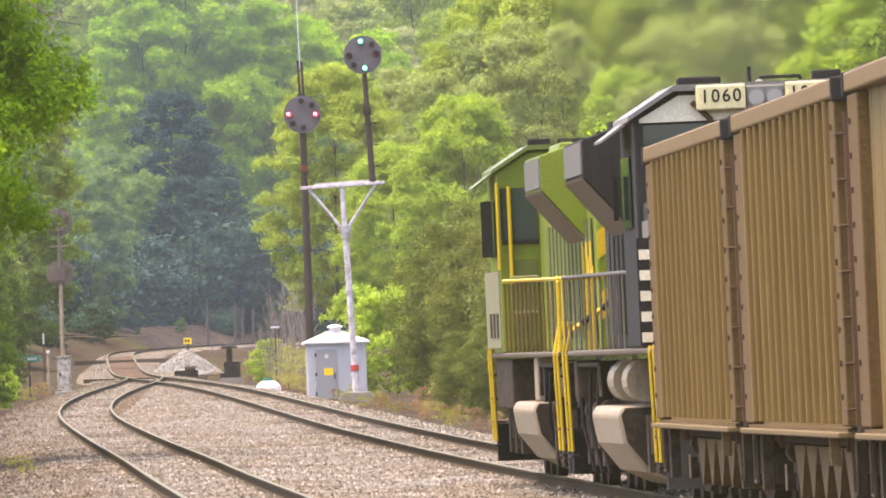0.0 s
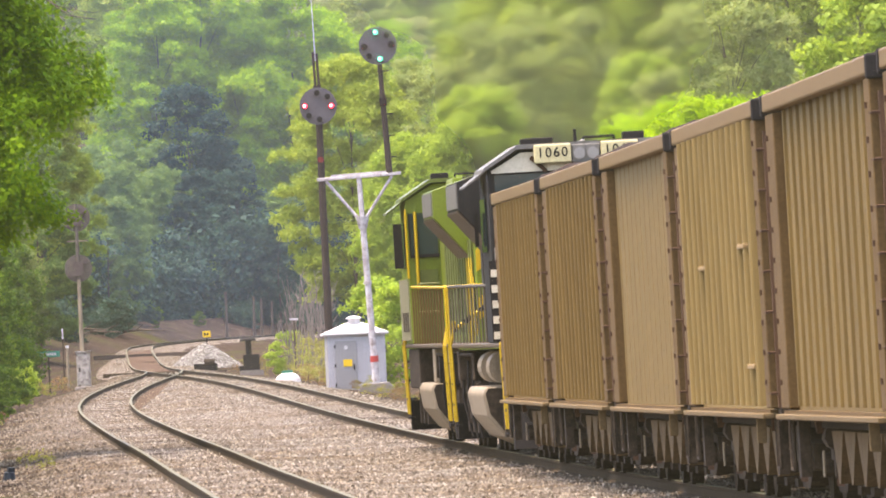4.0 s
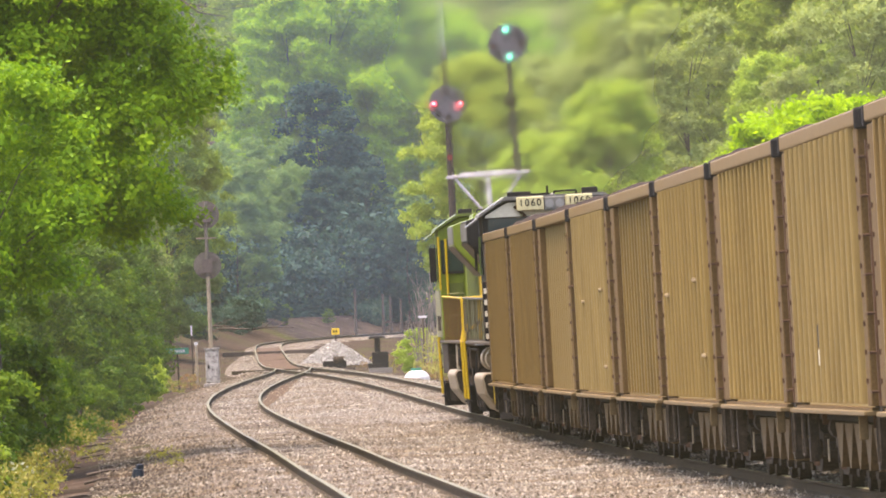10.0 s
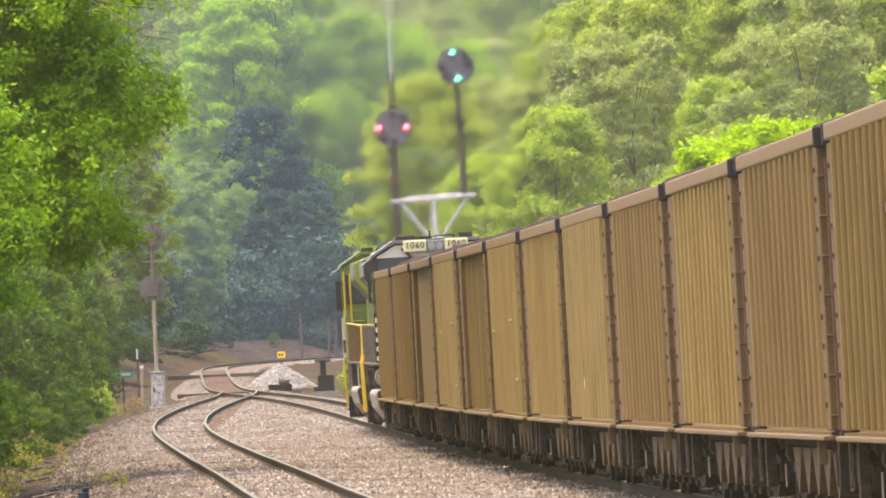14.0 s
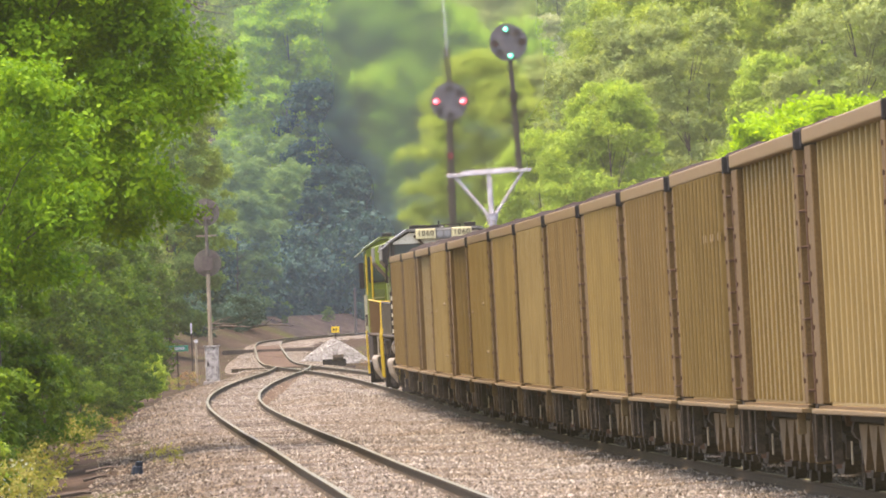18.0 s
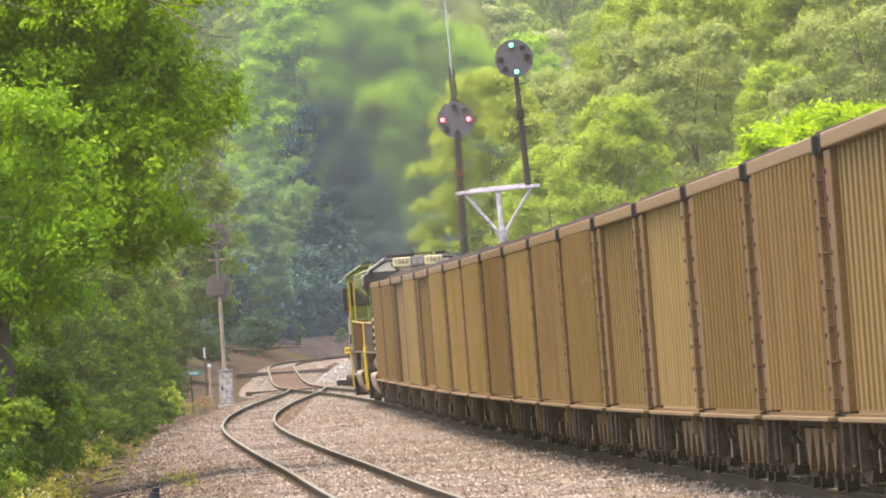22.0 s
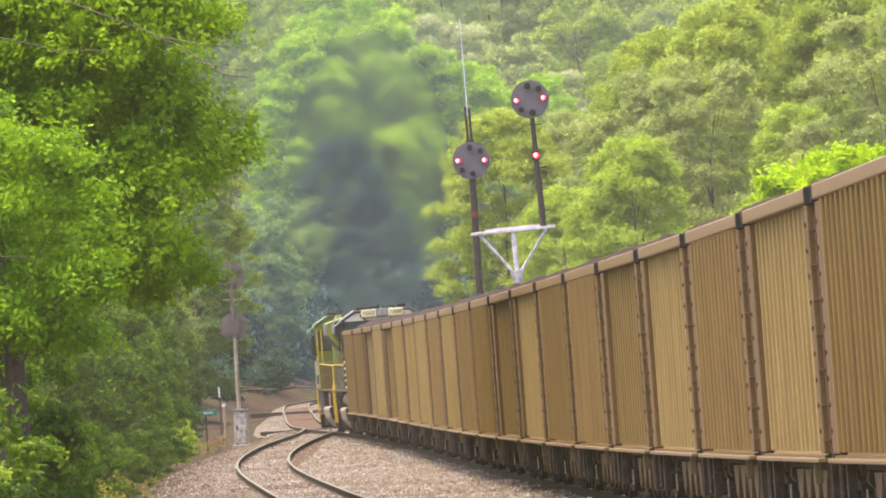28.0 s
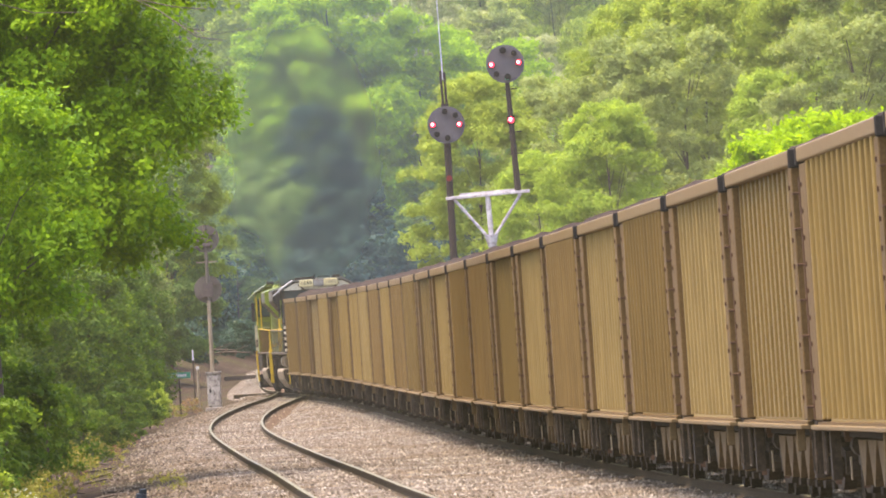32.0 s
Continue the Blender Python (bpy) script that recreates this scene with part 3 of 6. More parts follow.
def track(name, line, s0, s1, label, spare=0.0):
    t = thing(name, Matrix(), label, "railway track", kind="structure")
    for off in (-0.75, 0.75):
        part("rail", rail_mesh(line, off, s0, s1 - spare), [RAILM, SHINE], t)
    tie = Shape().box(-1.3, 1.3, -0.11, 0.11, -0.37, -0.168).mesh("sleeper", TIE)
    sp = 0.54
    rest = Shape()
    rng = random.Random(7)
    for i, s in enumerate(np.arange(max(s0, -20), min(s1 - spare, 470), sp)):
        x, y, h = line.spot(s)
        m = pose(x, y, float(level(y)) + rng.uniform(-0.012, 0.012), 0, 0, h + rng.uniform(-1, 1))
        if 30 < s < 110:
            part("sleeper", tie, None, t, at=m)
        else:
            k = len(rest.v)
            rest.v += [tuple(m @ v.co) for v in tie.vertices]
            rest.f += [tuple(j + k for j in p.vertices) for p in tie.polygons]
    rest.m = [0] * len(rest.f)
    ob = part("sleepers", rest, TIE, t)
    ob["kind"] = "stuff"
    return t


track("track_1", main_line, -560, 930, "main line of steel rails on wooden sleepers")
track("track_2", side_line, -560, 436, "siding of steel rails on wooden sleepers joining the main line", 2.0)

# fouled brown ballast between the rails past the junction
dy = np.linspace(547, 760, 90)
DX = main_line.x(dy)[:, None] + np.linspace(-0.68, 0.68, 6)[None, :]
DY = np.repeat(dy[:, None], 6, 1)
sheet("fouled_ballast", DX, DY, worn("fouled_brown_ballast", (0.082, 0.055, 0.037), (0.044, 0.029, 0.020), 0.95, 0, 0.7, 0.8, False, 9.0, spec=0.03),
      lambda x, y: level(y) - 0.085 + 0.012 * np.sin(y * 3.1 + x * 5), label="brown fouled ballast between the rails", category="ballast")
ey = np.linspace(352, 486, 70)
EX = side_line.x(ey)[:, None] + 0.86 + np.linspace(0, 0.55, 5)[None, :] * np.sin(np.clip((ey - 352) / 134, 0, 1) * math.pi)[:, None]
sheet("earth_strip", EX, np.repeat(ey[:, None], 5, 1), worn("damp_brown_earth", (0.080, 0.055, 0.034), (0.046, 0.031, 0.021), 0.95, 0, 0.8, 0.8, False, 9.0, spec=0.03),
      lambda x, y: lie(x, y) + 0.075 + 0.012 * np.sin(y * 2.3 + x * 4), label="brown earth beside the siding's rail", category="earth")
hb = thing("head_block", pose(-9.7, 547.6, float(level(547.6)) - 0.12), "long dark timber across the junction", "timber")
part("timber", Shape().box(-1.95, 2.0, -0.13, 0.13, -0.12, 0.05), RAILM, hb, bevel=0.01)
ct = thing("crossing_timber", pose(float(main_line.x(700)), 700, float(level(700)) + 0.02, 0, 0, 2), "long weathered timber across a farm crossing", "timber")
part("timber", Shape().box(-2.6, -0.84, -0.14, 0.14, -0.2, 0.05), TIE, ct, bevel=0.015)
part("timber", Shape().box(-0.66, 0.66, -0.14, 0.14, -0.2, 0.03), TIE, ct, bevel=0.015)
part("timber", Shape().box(0.84, 2.7, -0.14, 0.14, -0.2, 0.05), TIE, ct, bevel=0.015)
# switch rods and a low machine at the junction
sw = thing("switch_rods", Matrix(), "rusty steel rods across the junction's rails", "switch rod")
for i, y in enumerate((528, 534, 541)):
    x = float(main_line.x(y))
    part("rod", Shape().box(x - 1.5, x + 1.3, y - 0.05, y + 0.05, float(level(y)) - 0.2, float(level(y)) - 0.12), RAILM, sw)


# ---- hopper cars ----
TRIMG = worn("dusty_pale_green_paint", (0.20, 0.21, 0.075), (0.14, 0.125, 0.06), 0.5)
BAYM = worn("sooty_bay_steel", (0.128, 0.090, 0.047), (0.045, 0.032, 0.019), 0.85, 0, 2.0, 0.8, spec=0.1)

SPRING = Shape().tube((0, 0, 0.26), (0, 0, 0.52), 0.07, n=7).mesh("spring", RUSTY)


def bogie(parent, y, gauge_axles=(-0.9, 0.9), wheel=0.42):
    b = new("truck")
    b.parent = parent
    b.matrix_basis = pose(0, y, 0)
    for sx in (-1, 1):
        x0, x1 = sorted((sx * 0.98, sx * 1.12))
        part("side_frame", Shape().prism([(-1.25, 0.38), (-1.25, 0.62), (-0.6, 0.66), (-0.35, 0.82), (0.35, 0.82), (0.6, 0.66), (1.25, 0.62), (1.25, 0.38), (0.95, 0.36), (0.5, 0.2), (-0.5, 0.2), (-0.95, 0.36)], x0, x1, "x"), GRIME, b)
    part("bolster", Shape().box(-1.2, 1.2, -0.22, 0.22, 0.5, 0.8), GRIME, b)
    for sx in (-1, 1):
        for yy in (-0.16, 0.0, 0.16):
            part("spring", SPRING, None, b, at=pose(sx * 1.1, yy, 0))
    for yy in gauge_axles:
        w = Shape()
        for sx in (-1, 1):
            w.tube((sx * 0.69, yy, wheel), (sx * 0.83, yy, wheel), wheel, n=18)
            w.tube((sx * 1.12, yy, wheel + 0.03), (sx * 1.24, yy, wheel + 0.03), 0.11, n=8)
        w.tube((-0.8, yy, wheel), (0.8, yy, wheel), 0.08, n=8)
        part("wheelset", w, GRIME, b)
    return b


rv = Shape()
for i in range(9):
    rv.box(-0.02, 0.0, -0.03, 0.03, 1.2 + 0.28 * i, 1.25 + 0.28 * i)
RIVETS = rv.mesh("rivets", RUSTY)


def hopper_car(paint, label, marks=(), deep=0.13):
    t = thing("hopper_car", Matrix(), label, "hopper car", "coal train")
    half, top, sill = 7.36, 3.87, 0.90
    for sx in (-1, 1):
        x0, x1 = sorted((sx * 1.40, sx * 1.43))
        part("side_sheet", Shape().box(x0, x1, -6.6, 6.1, sill + 0.06, top - 0.163), paint, t)
    rivet_row = RIVETS
    rib = Shape().prism([(-0.055, 0), (0.055, 0), (0.048, -0.85 * deep), (0.038, -deep), (-0.038, -deep), (-0.048, -0.85 * deep)], sill + 0.10, top - 0.17, "z").mesh("rib", paint)
    n = 13
    for i in range(n):
        y = -6.05 + 11.7 * i / (n - 1)
        part("rib", rib, None, t, at=pose(-1.43, y, 0, 0, 0, -90))
        part("rib", rib, None, t, at=pose(1.43, y, 0, 0, 0, 90))
    for sx in (-1, 1):
        x0, x1 = sorted((sx * 1.40, sx * 1.55))
        part("top_chord", Shape().box(x0, x1, -7.16, 7.16, top - 0.165, top), RIM, t, "dusty top chord", bevel=0.02)
        part("side_sill", Shape().box(*sorted((sx * 1.34, sx * 1.60)), -6.98, 6.98, sill - 0.015, sill + 0.035), SILL, t, "dusty pale side sill", bevel=0.012)
        part("rivet_strip", Shape().box(*sorted((sx * 1.43, sx * 1.52)), -6.95, 6.95, sill + 0.035, sill + 0.065), POSTM, t)
    for sy in (-1, 1):
        y0, y1 = sorted((sy * 7.02, sy * 7.08))
        part("end_sheet", Shape().box(-1.42, 1.42, y0, y1, 1.7, top - 0.25), RUSTEND, t, "rust-brown end sheet")
        y0, y1 = sorted((sy * (half - 0.16), sy * half))
        part("end_chord", Shape().box(-1.56, 1.56, y0, y1, top - 0.20, top + 0.005), DARK, t, "dark end chord", bevel=0.02)
        part("slope_sheet", Shape().prism([(sy * 7.02, 1.9), (sy * 7.02, 1.7), (sy * 4.6, 0.75), (sy * 4.6, 0.95)], -1.38, 1.38, "x"), RUSTY, t)
        for px in (-1.40, -0.7, 0.7, 1.40):
            y0, y1 = sorted((sy * 7.08, sy * 7.3))
            part("end_post", Shape().box(px - 0.06, px + 0.06, y0, y1, 0.98, top - 0.3), RUSTEND, t)
        for sx in (-1, 1):
            part("corner_post", Shape().box(*sorted((sx * 1.40, sx * 1.53)), *((6.0, 7.14) if sy > 0 else (-7.14, -6.5)), 0.98, top - 0.185), POSTM, t, "rust-brown corner panel", bevel=0.015)
            part("rivets", rivet_row, None, t, at=pose(sx * 1.53, sy * 6.82, 0, 0, 0, 0 if sx < 0 else 180))["kind"] = "stuff"
        part("end_platform", Shape().box(-1.45, 1.45, *sorted((sy * 6.3, sy * 7.45)), 0.86, 0.98), GRIME, t)
        part("coupler", Shape().box(-0.17, 0.17, *sorted((sy * 7.4, sy * 8.02)), 0.72, 1.0), GRIME, t)
        rung = Shape().path([(-0.02, 0, 0), (-0.09, 0, 0), (-0.09, 0.30, 0), (-0.02, 0.30, 0)], 0.014, 5).mesh("rung", RUSTY)
        for sx in (sy,):
            lad = new("ladder")
            lad.parent = t
            lad.matrix_basis = pose(sx * 1.43, sy * 7.28, 0, 0, 0, 0 if sx < 0 else 180)
            for i in range(7):
                part("rung", rung, None, lad, at=pose(0, 0, 1.12 + 0.38 * i))
    # Black sheet paints the shadow band between the sill and the bays.
    part("floor_sheet", Shape().box(-1.33, 1.33, -6.2, 6.2, 0.80, 0.86), DARK, t, "black sheet painting the shade under the sill")
    for y in (-3.44, -1.72, 0.0, 1.72, 3.44):
        part("hopper_bay", Shape().prism([(y - 0.78, 0.77), (y + 0.78, 0.77), (y + 0.08, 0.30), (y - 0.08, 0.30)], -1.27, 1.27, "x"), BAYM, t, "dusty steel hopper bay")
        part("bay_door", Shape().prism([(y - 0.26, 0.27), (y + 0.26, 0.27), (y + 0.20, 0.19), (y - 0.20, 0.19)], -1.1, 1.1, "x"), GRIME, t)
    for sx in (-1, 1):
        part("sill_step", Shape().box(*sorted((sx * 1.44, sx * 1.53)), -4.78, -4.70, 0.64, 0.88), SILL, t, "tan step plate under the sill", bevel=0.01)
        part("retainer_pipe", Shape().tube((sx * 1.36, 4.1, 0.36), (sx * 1.36, 4.1, 0.60), 0.012, n=6), TANK, t, "pale retainer pipe")
    part("centre_sill", Shape().box(-0.16, 0.16, -7.4, 7.4, 0.62, 0.92), GRIME, t)
    part("air_tank", Shape().tube((-0.9, 5.4, 1.2), (-0.9, 6.4, 1.2), 0.18, n=10), GRIME, t)
    part("brake_valve", Shape().box(-1.2, -0.7, -5.7, -5.1, 0.45, 0.8), GRIME, t, bevel=0.03)
    for y in (-6.35, 6.35):
        part("sill_step", Shape().box(-1.44, -1.34, y - 0.15, y + 0.15, 0.35, 0.90), GRIME, t)
    for sy in (-1, 1):
        part("brake_cylinder", Shape().tube((-1.2, sy * 4.3, 0.72), (-1.2, sy * 4.75, 0.72), 0.13, n=10), GRIME, t)
        part("air_hose", Shape().path([(-0.35, sy * 7.45, 0.85), (-0.4, sy * 7.75, 0.5), (-0.3, sy * 8.0, 0.62)], 0.03, 6), DARK, t)
        part("step", Shape().path([(-1.46, sy * 6.75, 0.9), (-1.46, sy * 6.75, 0.42), (-1.46, sy * 7.15, 0.42), (-1.46, sy * 7.15, 0.9)], 0.02, 5), GRIME, t)
    # heaped coal
    rng = random.Random(hash_of(label))
    c = Shape()
    nx, ny = 8, 40
    pts = []
    for j in range(ny + 1):
        y = -6.9 + 13.8 * j / ny
        for i in range(nx + 1):
            u = -1 + 2 * i / nx
            hgt = 3.72 + 0.44 * (1 - u ** 4) * (1 - (y / 6.95) ** 4) * (0.90 + 0.10 * math.sin(y * 0.8 + 0.6)) + rng.uniform(-0.035, 0.035)
            pts.append((u * 1.38, y, hgt))
    c.add(pts, [(j * (nx + 1) + i, j * (nx + 1) + i + 1, (j + 1) * (nx + 1) + i + 1, (j + 1) * (nx + 1) + i) for j in range(ny) for i in range(nx)])
    part("coal_load", c, COAL, t, "heaped black coal")
    for sy in (-1, 1):
        bogie(t, sy * 5.35)
    for kind, y, z in marks:
        if kind == "stencil":
            part("stencil", Shape().box(-1.565, -1.555, y - 0.10, y + 0.10, z + 0.02, z + 0.26), DARK, t, "black stencilled panel")
            part("stencil", Shape().box(-1.565, -1.555, y - 0.10, y + 0.10, z - 0.16, z), CREAM, t, "white stencilled panel")
        elif kind == "patch":
            part("cross_plate", Shape().box(-1.584, -1.44, y - 0.54, y + 0.54, z, z + 0.05), PATCH, t, "pale plate across two ribs", bevel=0.012)
        if kind == "dashes":
            for k in range(9):
                part("lettering", Shape().box(-1.565, -1.555, y + 0.62 * k, y + 0.62 * k + 0.2, z, z + 0.09), RIM, t, "worn pale lettering")
    return t


def hash_of(s):
    return sum((i + 1) * ord(ch) for i, ch in enumerate(s)) % 10007


TINT = {"t": (TAN[0], "tan ribbed steel hopper car heaped with coal"), "l": (TAN[1], "pale tan ribbed steel hopper car heaped with coal"),
        "o": (TAN[2], "olive-tan ribbed steel hopper car heaped with coal"), "b": (TAN[3], "dark brown ribbed steel hopper car heaped with coal"),
        "r": (TAN[4], "red-brown dusty steel hopper car heaped with coal")}
DEEP = {"t": 0.11, "l": 0.045, "o": 0.032, "b": 0.12, "r": 0.13}
ORDER = "bbllottlrtroolbrolrlblotorttbt"
MARKS = {3: ("with pale patches", (("patch", 2.4, 2.35), ("patch", -4.6, 2.5), ("patch", -5.2, 1.35))), 5: ("with pale patches", (("patch", -3.4, 2.45), ("patch", 4.6, 2.3), ("patch", -5.0, 1.5))),
         7: ("with a stencil", (("stencil", 1.2, 1.55),)), 11: ("with worn lettering", (("dashes", -6.2, 2.9),))}
CARS, first = [], {}
for i, c in enumerate(ORDER):
    key = c
    if i in MARKS:
        car = hopper_car(*TINT[c], marks=MARKS[i][1], deep=0.15)
        car["label"] = TINT[c][1].replace("heaped", MARKS[i][0] + ", heaped")
    elif i == 2:
        car = hopper_car(TAN[2], "smooth pale tan steel hopper car heaped with coal", deep=0.006)
    elif c not in first:
        car = first[c] = hopper_car(*TINT[c], deep=DEEP[c])
    else:
        car = copy_thing(first[c], Matrix())
    CARS.append(car)


# ---- locomotives ----
RUSTRED = worn("rust_brown_post_paint", (0.135, 0.075, 0.030), (0.07, 0.040, 0.020), 0.8, 0, 2.0, 0.7, spec=0.1)
PALEBAR = worn("dusty_grey_post_paint", (0.135, 0.120, 0.085), (0.045, 0.040, 0.030), 0.7, 0, 2.0, 0.9, spec=0.1)
# Cab side colour holds both its dust and the sunlight painted in.
PALECAB = worn("dusty_sunlit_green_cab_paint", (0.20, 0.195, 0.11), (0.12, 0.105, 0.06), 0.7, 0, 1.5, 0.7, spec=0.15)
RAILBLACK = worn("sooty_handrail_paint", (0.055, 0.050, 0.042), (0.10, 0.09, 0.07), 0.6, 0, 2.0, 0.6)


def locomotive(name, label, paint, trim, rail_paint, number=""):
    t = thing(name, Matrix(), label, "locomotive", "coal train")
    t.scale = (0.955, 1.0, 0.977)
    black = paint is BLACK
    part("walkway", Shape().box(-1.52, 1.52, -10.7, 10.7, 1.71, 1.78), DUSTY, t, "dusty walkway and frame", bevel=0.02)
    part("underframe", Shape().box(-0.9, 0.9, -10.6, 10.6, 0.95, 1.52), GRIME, t)
    part("fuel_tank", Shape().prism([(-1.50, 1.10), (1.50, 1.10), (1.56, 1.0), (1.50, 0.66), (1.24, 0.32), (0.85, 0.14), (-0.85, 0.14), (-1.24, 0.32), (-1.50, 0.66), (-1.56, 1.0)], -3.3, 2.7), TANK, t, "dusty grey fuel tank", bevel=0.04)
    # Dark end plates paint the shade on the tank's ends.
    for y0, y1 in ((-3.33, -3.302), (2.702, 2.73)):
        part("tank_end", Shape().prism([(-1.46, 1.08), (1.46, 1.08), (1.51, 1.0), (1.45, 0.68), (1.20, 0.36), (0.83, 0.18), (-0.83, 0.18), (-1.20, 0.36), (-1.45, 0.68), (-1.51, 1.0)], y0, y1), GRIME, t, "tank end plate darkened to paint its shade")
    for sx in (-1, 1):
        if black:
            for y0, y1 in ((-1.4, 0.0), (1.9, 3.1)):
                part("air_reservoir", Shape().tube((sx * 1.2, y0, 1.40), (sx * 1.2, y1, 1.40), 0.25, n=18).tube((sx * 1.2, y0 - 0.07, 1.40), (sx * 1.2, y0, 1.40), 0.17, 0.25, 18), TANK, t, "dusty grey air reservoir")
        else:
            part("battery_box", Shape().box(*sorted((sx * 1.02, sx * 1.46)), -3.2, -2.3, 1.12, 1.70), TANK, t, "dusty pale battery box", bevel=0.02)
            part("battery_locker", Shape().box(*sorted((sx * 1.0, sx * 1.47)), 4.4, 9.5, 0.98, 1.69), GRIME, t, bevel=0.03)
            # Added dark drum stands in for a black round recess.
            part("filter_case", Shape().tube((sx * 1.0, -4.6, 1.36), (sx * 1.44, -4.6, 1.36), 0.25, n=16), DARK, t)
        part("pipe_run", Shape().path([(sx * 1.42, -9.4, 1.60), (sx * 1.42, -3.6, 1.60), (sx * 1.42, -3.4, 1.2)], 0.03, 6), GRIME, t)
        part("sand_box", Shape().box(*sorted((sx * 1.0, sx * 1.4)), -10.2, -9.5, 1.05, 1.62), GRIME, t, bevel=0.02)
        part("cable_box", Shape().box(*sorted((sx * 1.15, sx * 1.46)), -9.2, -8.6, 1.18, 1.66), TANK if not black else GRIME, t, bevel=0.02)
        for yy in (-8.9, -7.0, -5.1):
            part("sand_hose", Shape().path([(sx * 1.36, yy, 1.5), (sx * 1.40, yy + 0.1, 0.9), (sx * 1.28, yy + 0.3, 0.25)], 0.025, 5), DARK, t)
            part("brake_cylinder", Shape().tube((sx * 1.22, yy - 0.2, 1.02), (sx * 1.22, yy + 0.25, 1.02), 0.14, n=12), GRIME, t)
    for sy in (-1, 1):
        tr = new("truck")
        tr.parent = t
        tr.matrix_basis = pose(0, sy * 7.0, 0)
        for sx in (-1, 1):
            fr = Shape()
            x0, x1 = sorted((sx * 1.02, sx * 1.2))
            fr.prism([(-2.5, 0.5), (-2.5, 0.8), (-1.9, 1.0), (1.9, 1.0), (2.5, 0.8), (2.5, 0.5), (1.6, 0.42), (0.9, 0.55), (-0.9, 0.55), (-1.6, 0.42)], x0, x1, "x")
            part("side_frame", fr, GRIME, tr)
            for yy in (-1.85, 0, 1.85):
                g = Shape()
                g.box(*sorted((sx * 1.2, sx * 1.34)), yy - 0.2, yy + 0.2, 0.34, 0.78)
                g.tube((sx * 1.24, yy - 0.4, 0.55), (sx * 1.24, yy - 0.4, 1.0), 0.09, n=8).tube((sx * 1.24, yy + 0.4, 0.55), (sx * 1.24, yy + 0.4, 1.0), 0.09, n=8)
                part("axle_box", g, GRIME, tr)
        for yy in (-1.85, 0, 1.85):
            w = Shape()
            for sx in (-1, 1):
                w.tube((sx * 0.69, yy, 0.53), (sx * 0.84, yy, 0.53), 0.53, n=22)
            w.tube((-0.8, yy, 0.53), (0.8, yy, 0.53), 0.1, n=8)
            part("wheelset", w, GRIME, tr)
        y0, y1 = sorted((sy * 10.55, sy * 10.8))
        part("pilot", Shape().box(-1.0, 1.0, y0, y1, 0.55, 1.6), DARK, t)
        part("snow_plough", Shape().prism([(sy * 10.6, 0.2), (sy * 10.95, 0.2), (sy * 10.78, 0.75), (sy * 10.6, 0.75)], -1.45, 1.45, "x"), DARK, t)
        part("coupler", Shape().box(-0.18, 0.18, *sorted((sy * 10.8, sy * 11.3)), 0.72, 1.02), GRIME, t)
        for sx in (-1, 1):
            st = Shape()
            for k in range(4):
                st.box(*sorted((sx * (1.40 - 0.06 * k), sx * 1.52)), *sorted((sy * 9.8, sy * 10.5)), 0.42 + 0.34 * k, 0.455 + 0.34 * k)
            part("steps", st, DARK, t)
            for yy in (9.7, 10.55):
                part("grab_rail", Shape().path([(sx * 1.5, sy * yy, 0.5), (sx * 1.53, sy * yy, 1.75), (sx * 1.44, sy * (yy - 0.1), 2.15)], 0.022, 6), YELLOW, t, "yellow grab rail")
    # long hood
    part("hood", Shape().prism([(-0.93, 1.78), (0.93, 1.78), (0.93, 4.25), (0.66, 4.55), (-0.66, 4.55), (-0.93, 4.25)], -10.2, 5.5), paint, t, bevel=0.03)
    door = Shape().box(-0.02, 0.0, -0.34, 0.34, 0, 1.55).mesh("hood_door", trim)
    for i in range(12):
        for sx in (-1, 1):
            part("hood_door", door, None, t, at=pose(sx * 0.945 + (0.01 if sx > 0 else 0), -9.2 + i * 1.05, 1.95))
    for sx in (-1, 1):
        fl = Shape()
        prof = [(sx * 0.93, 3.22), (sx * 1.52, 3.90), (sx * 1.52, 4.36), (sx * 0.80, 4.58), (sx * 0.66, 4.55)]
        fl.prism(prof, -8.0, -3.55)
        part("radiator_flare", fl, paint, t, bevel=0.015)
        part("radiator_grille", Shape().box(*sorted((sx * 1.523, sx * 1.54)), -7.9, -3.65, 3.94, 4.33), GREY, t, "grey radiator grille")
        # Separate dark plate paints the shade below the flare.
        us = Shape().prism([(sx * 0.95, 3.20), (sx * 1.53, 3.87), (sx * 1.54, 3.90), (sx * 0.94, 3.235)], -8.01, -3.54)
        part("flare_underside", us, DUSTY, t, "flare underside darkened to paint its shade")
        if black:
            part("inverter_cabinet", Shape().box(*sorted((sx * 0.93, sx * 1.2)), 1.6, 4.2, 1.78, 3.3), paint, t, bevel=0.03)
    for y in (-9.0, -7.2, -5.4, -0.6, 1.1):
        part("roof_fan", Shape().tube((0, y, 4.55), (0, y, 4.68), 0.62, n=18), DARK, t)
    part("exhaust_pipe", Shape().box(-0.28, 0.28, -2.9, -1.9, 4.55, 4.86), DARK, t)
    part("brake_blister", Shape().prism([(-0.9, 4.2), (0.9, 4.2), (0.75, 4.68), (-0.75, 4.68)], 2.0, 4.9), paint, t, bevel=0.02)
    # cab
    cab_prof = [(-1.53, 1.78), (1.53, 1.78), (1.53, 4.36), (1.02, 4.64), (-1.02, 4.64), (-1.53, 4.36)]
    part("cab", Shape().prism(cab_prof, 5.5, 8.4), paint, t, bevel=0.03)
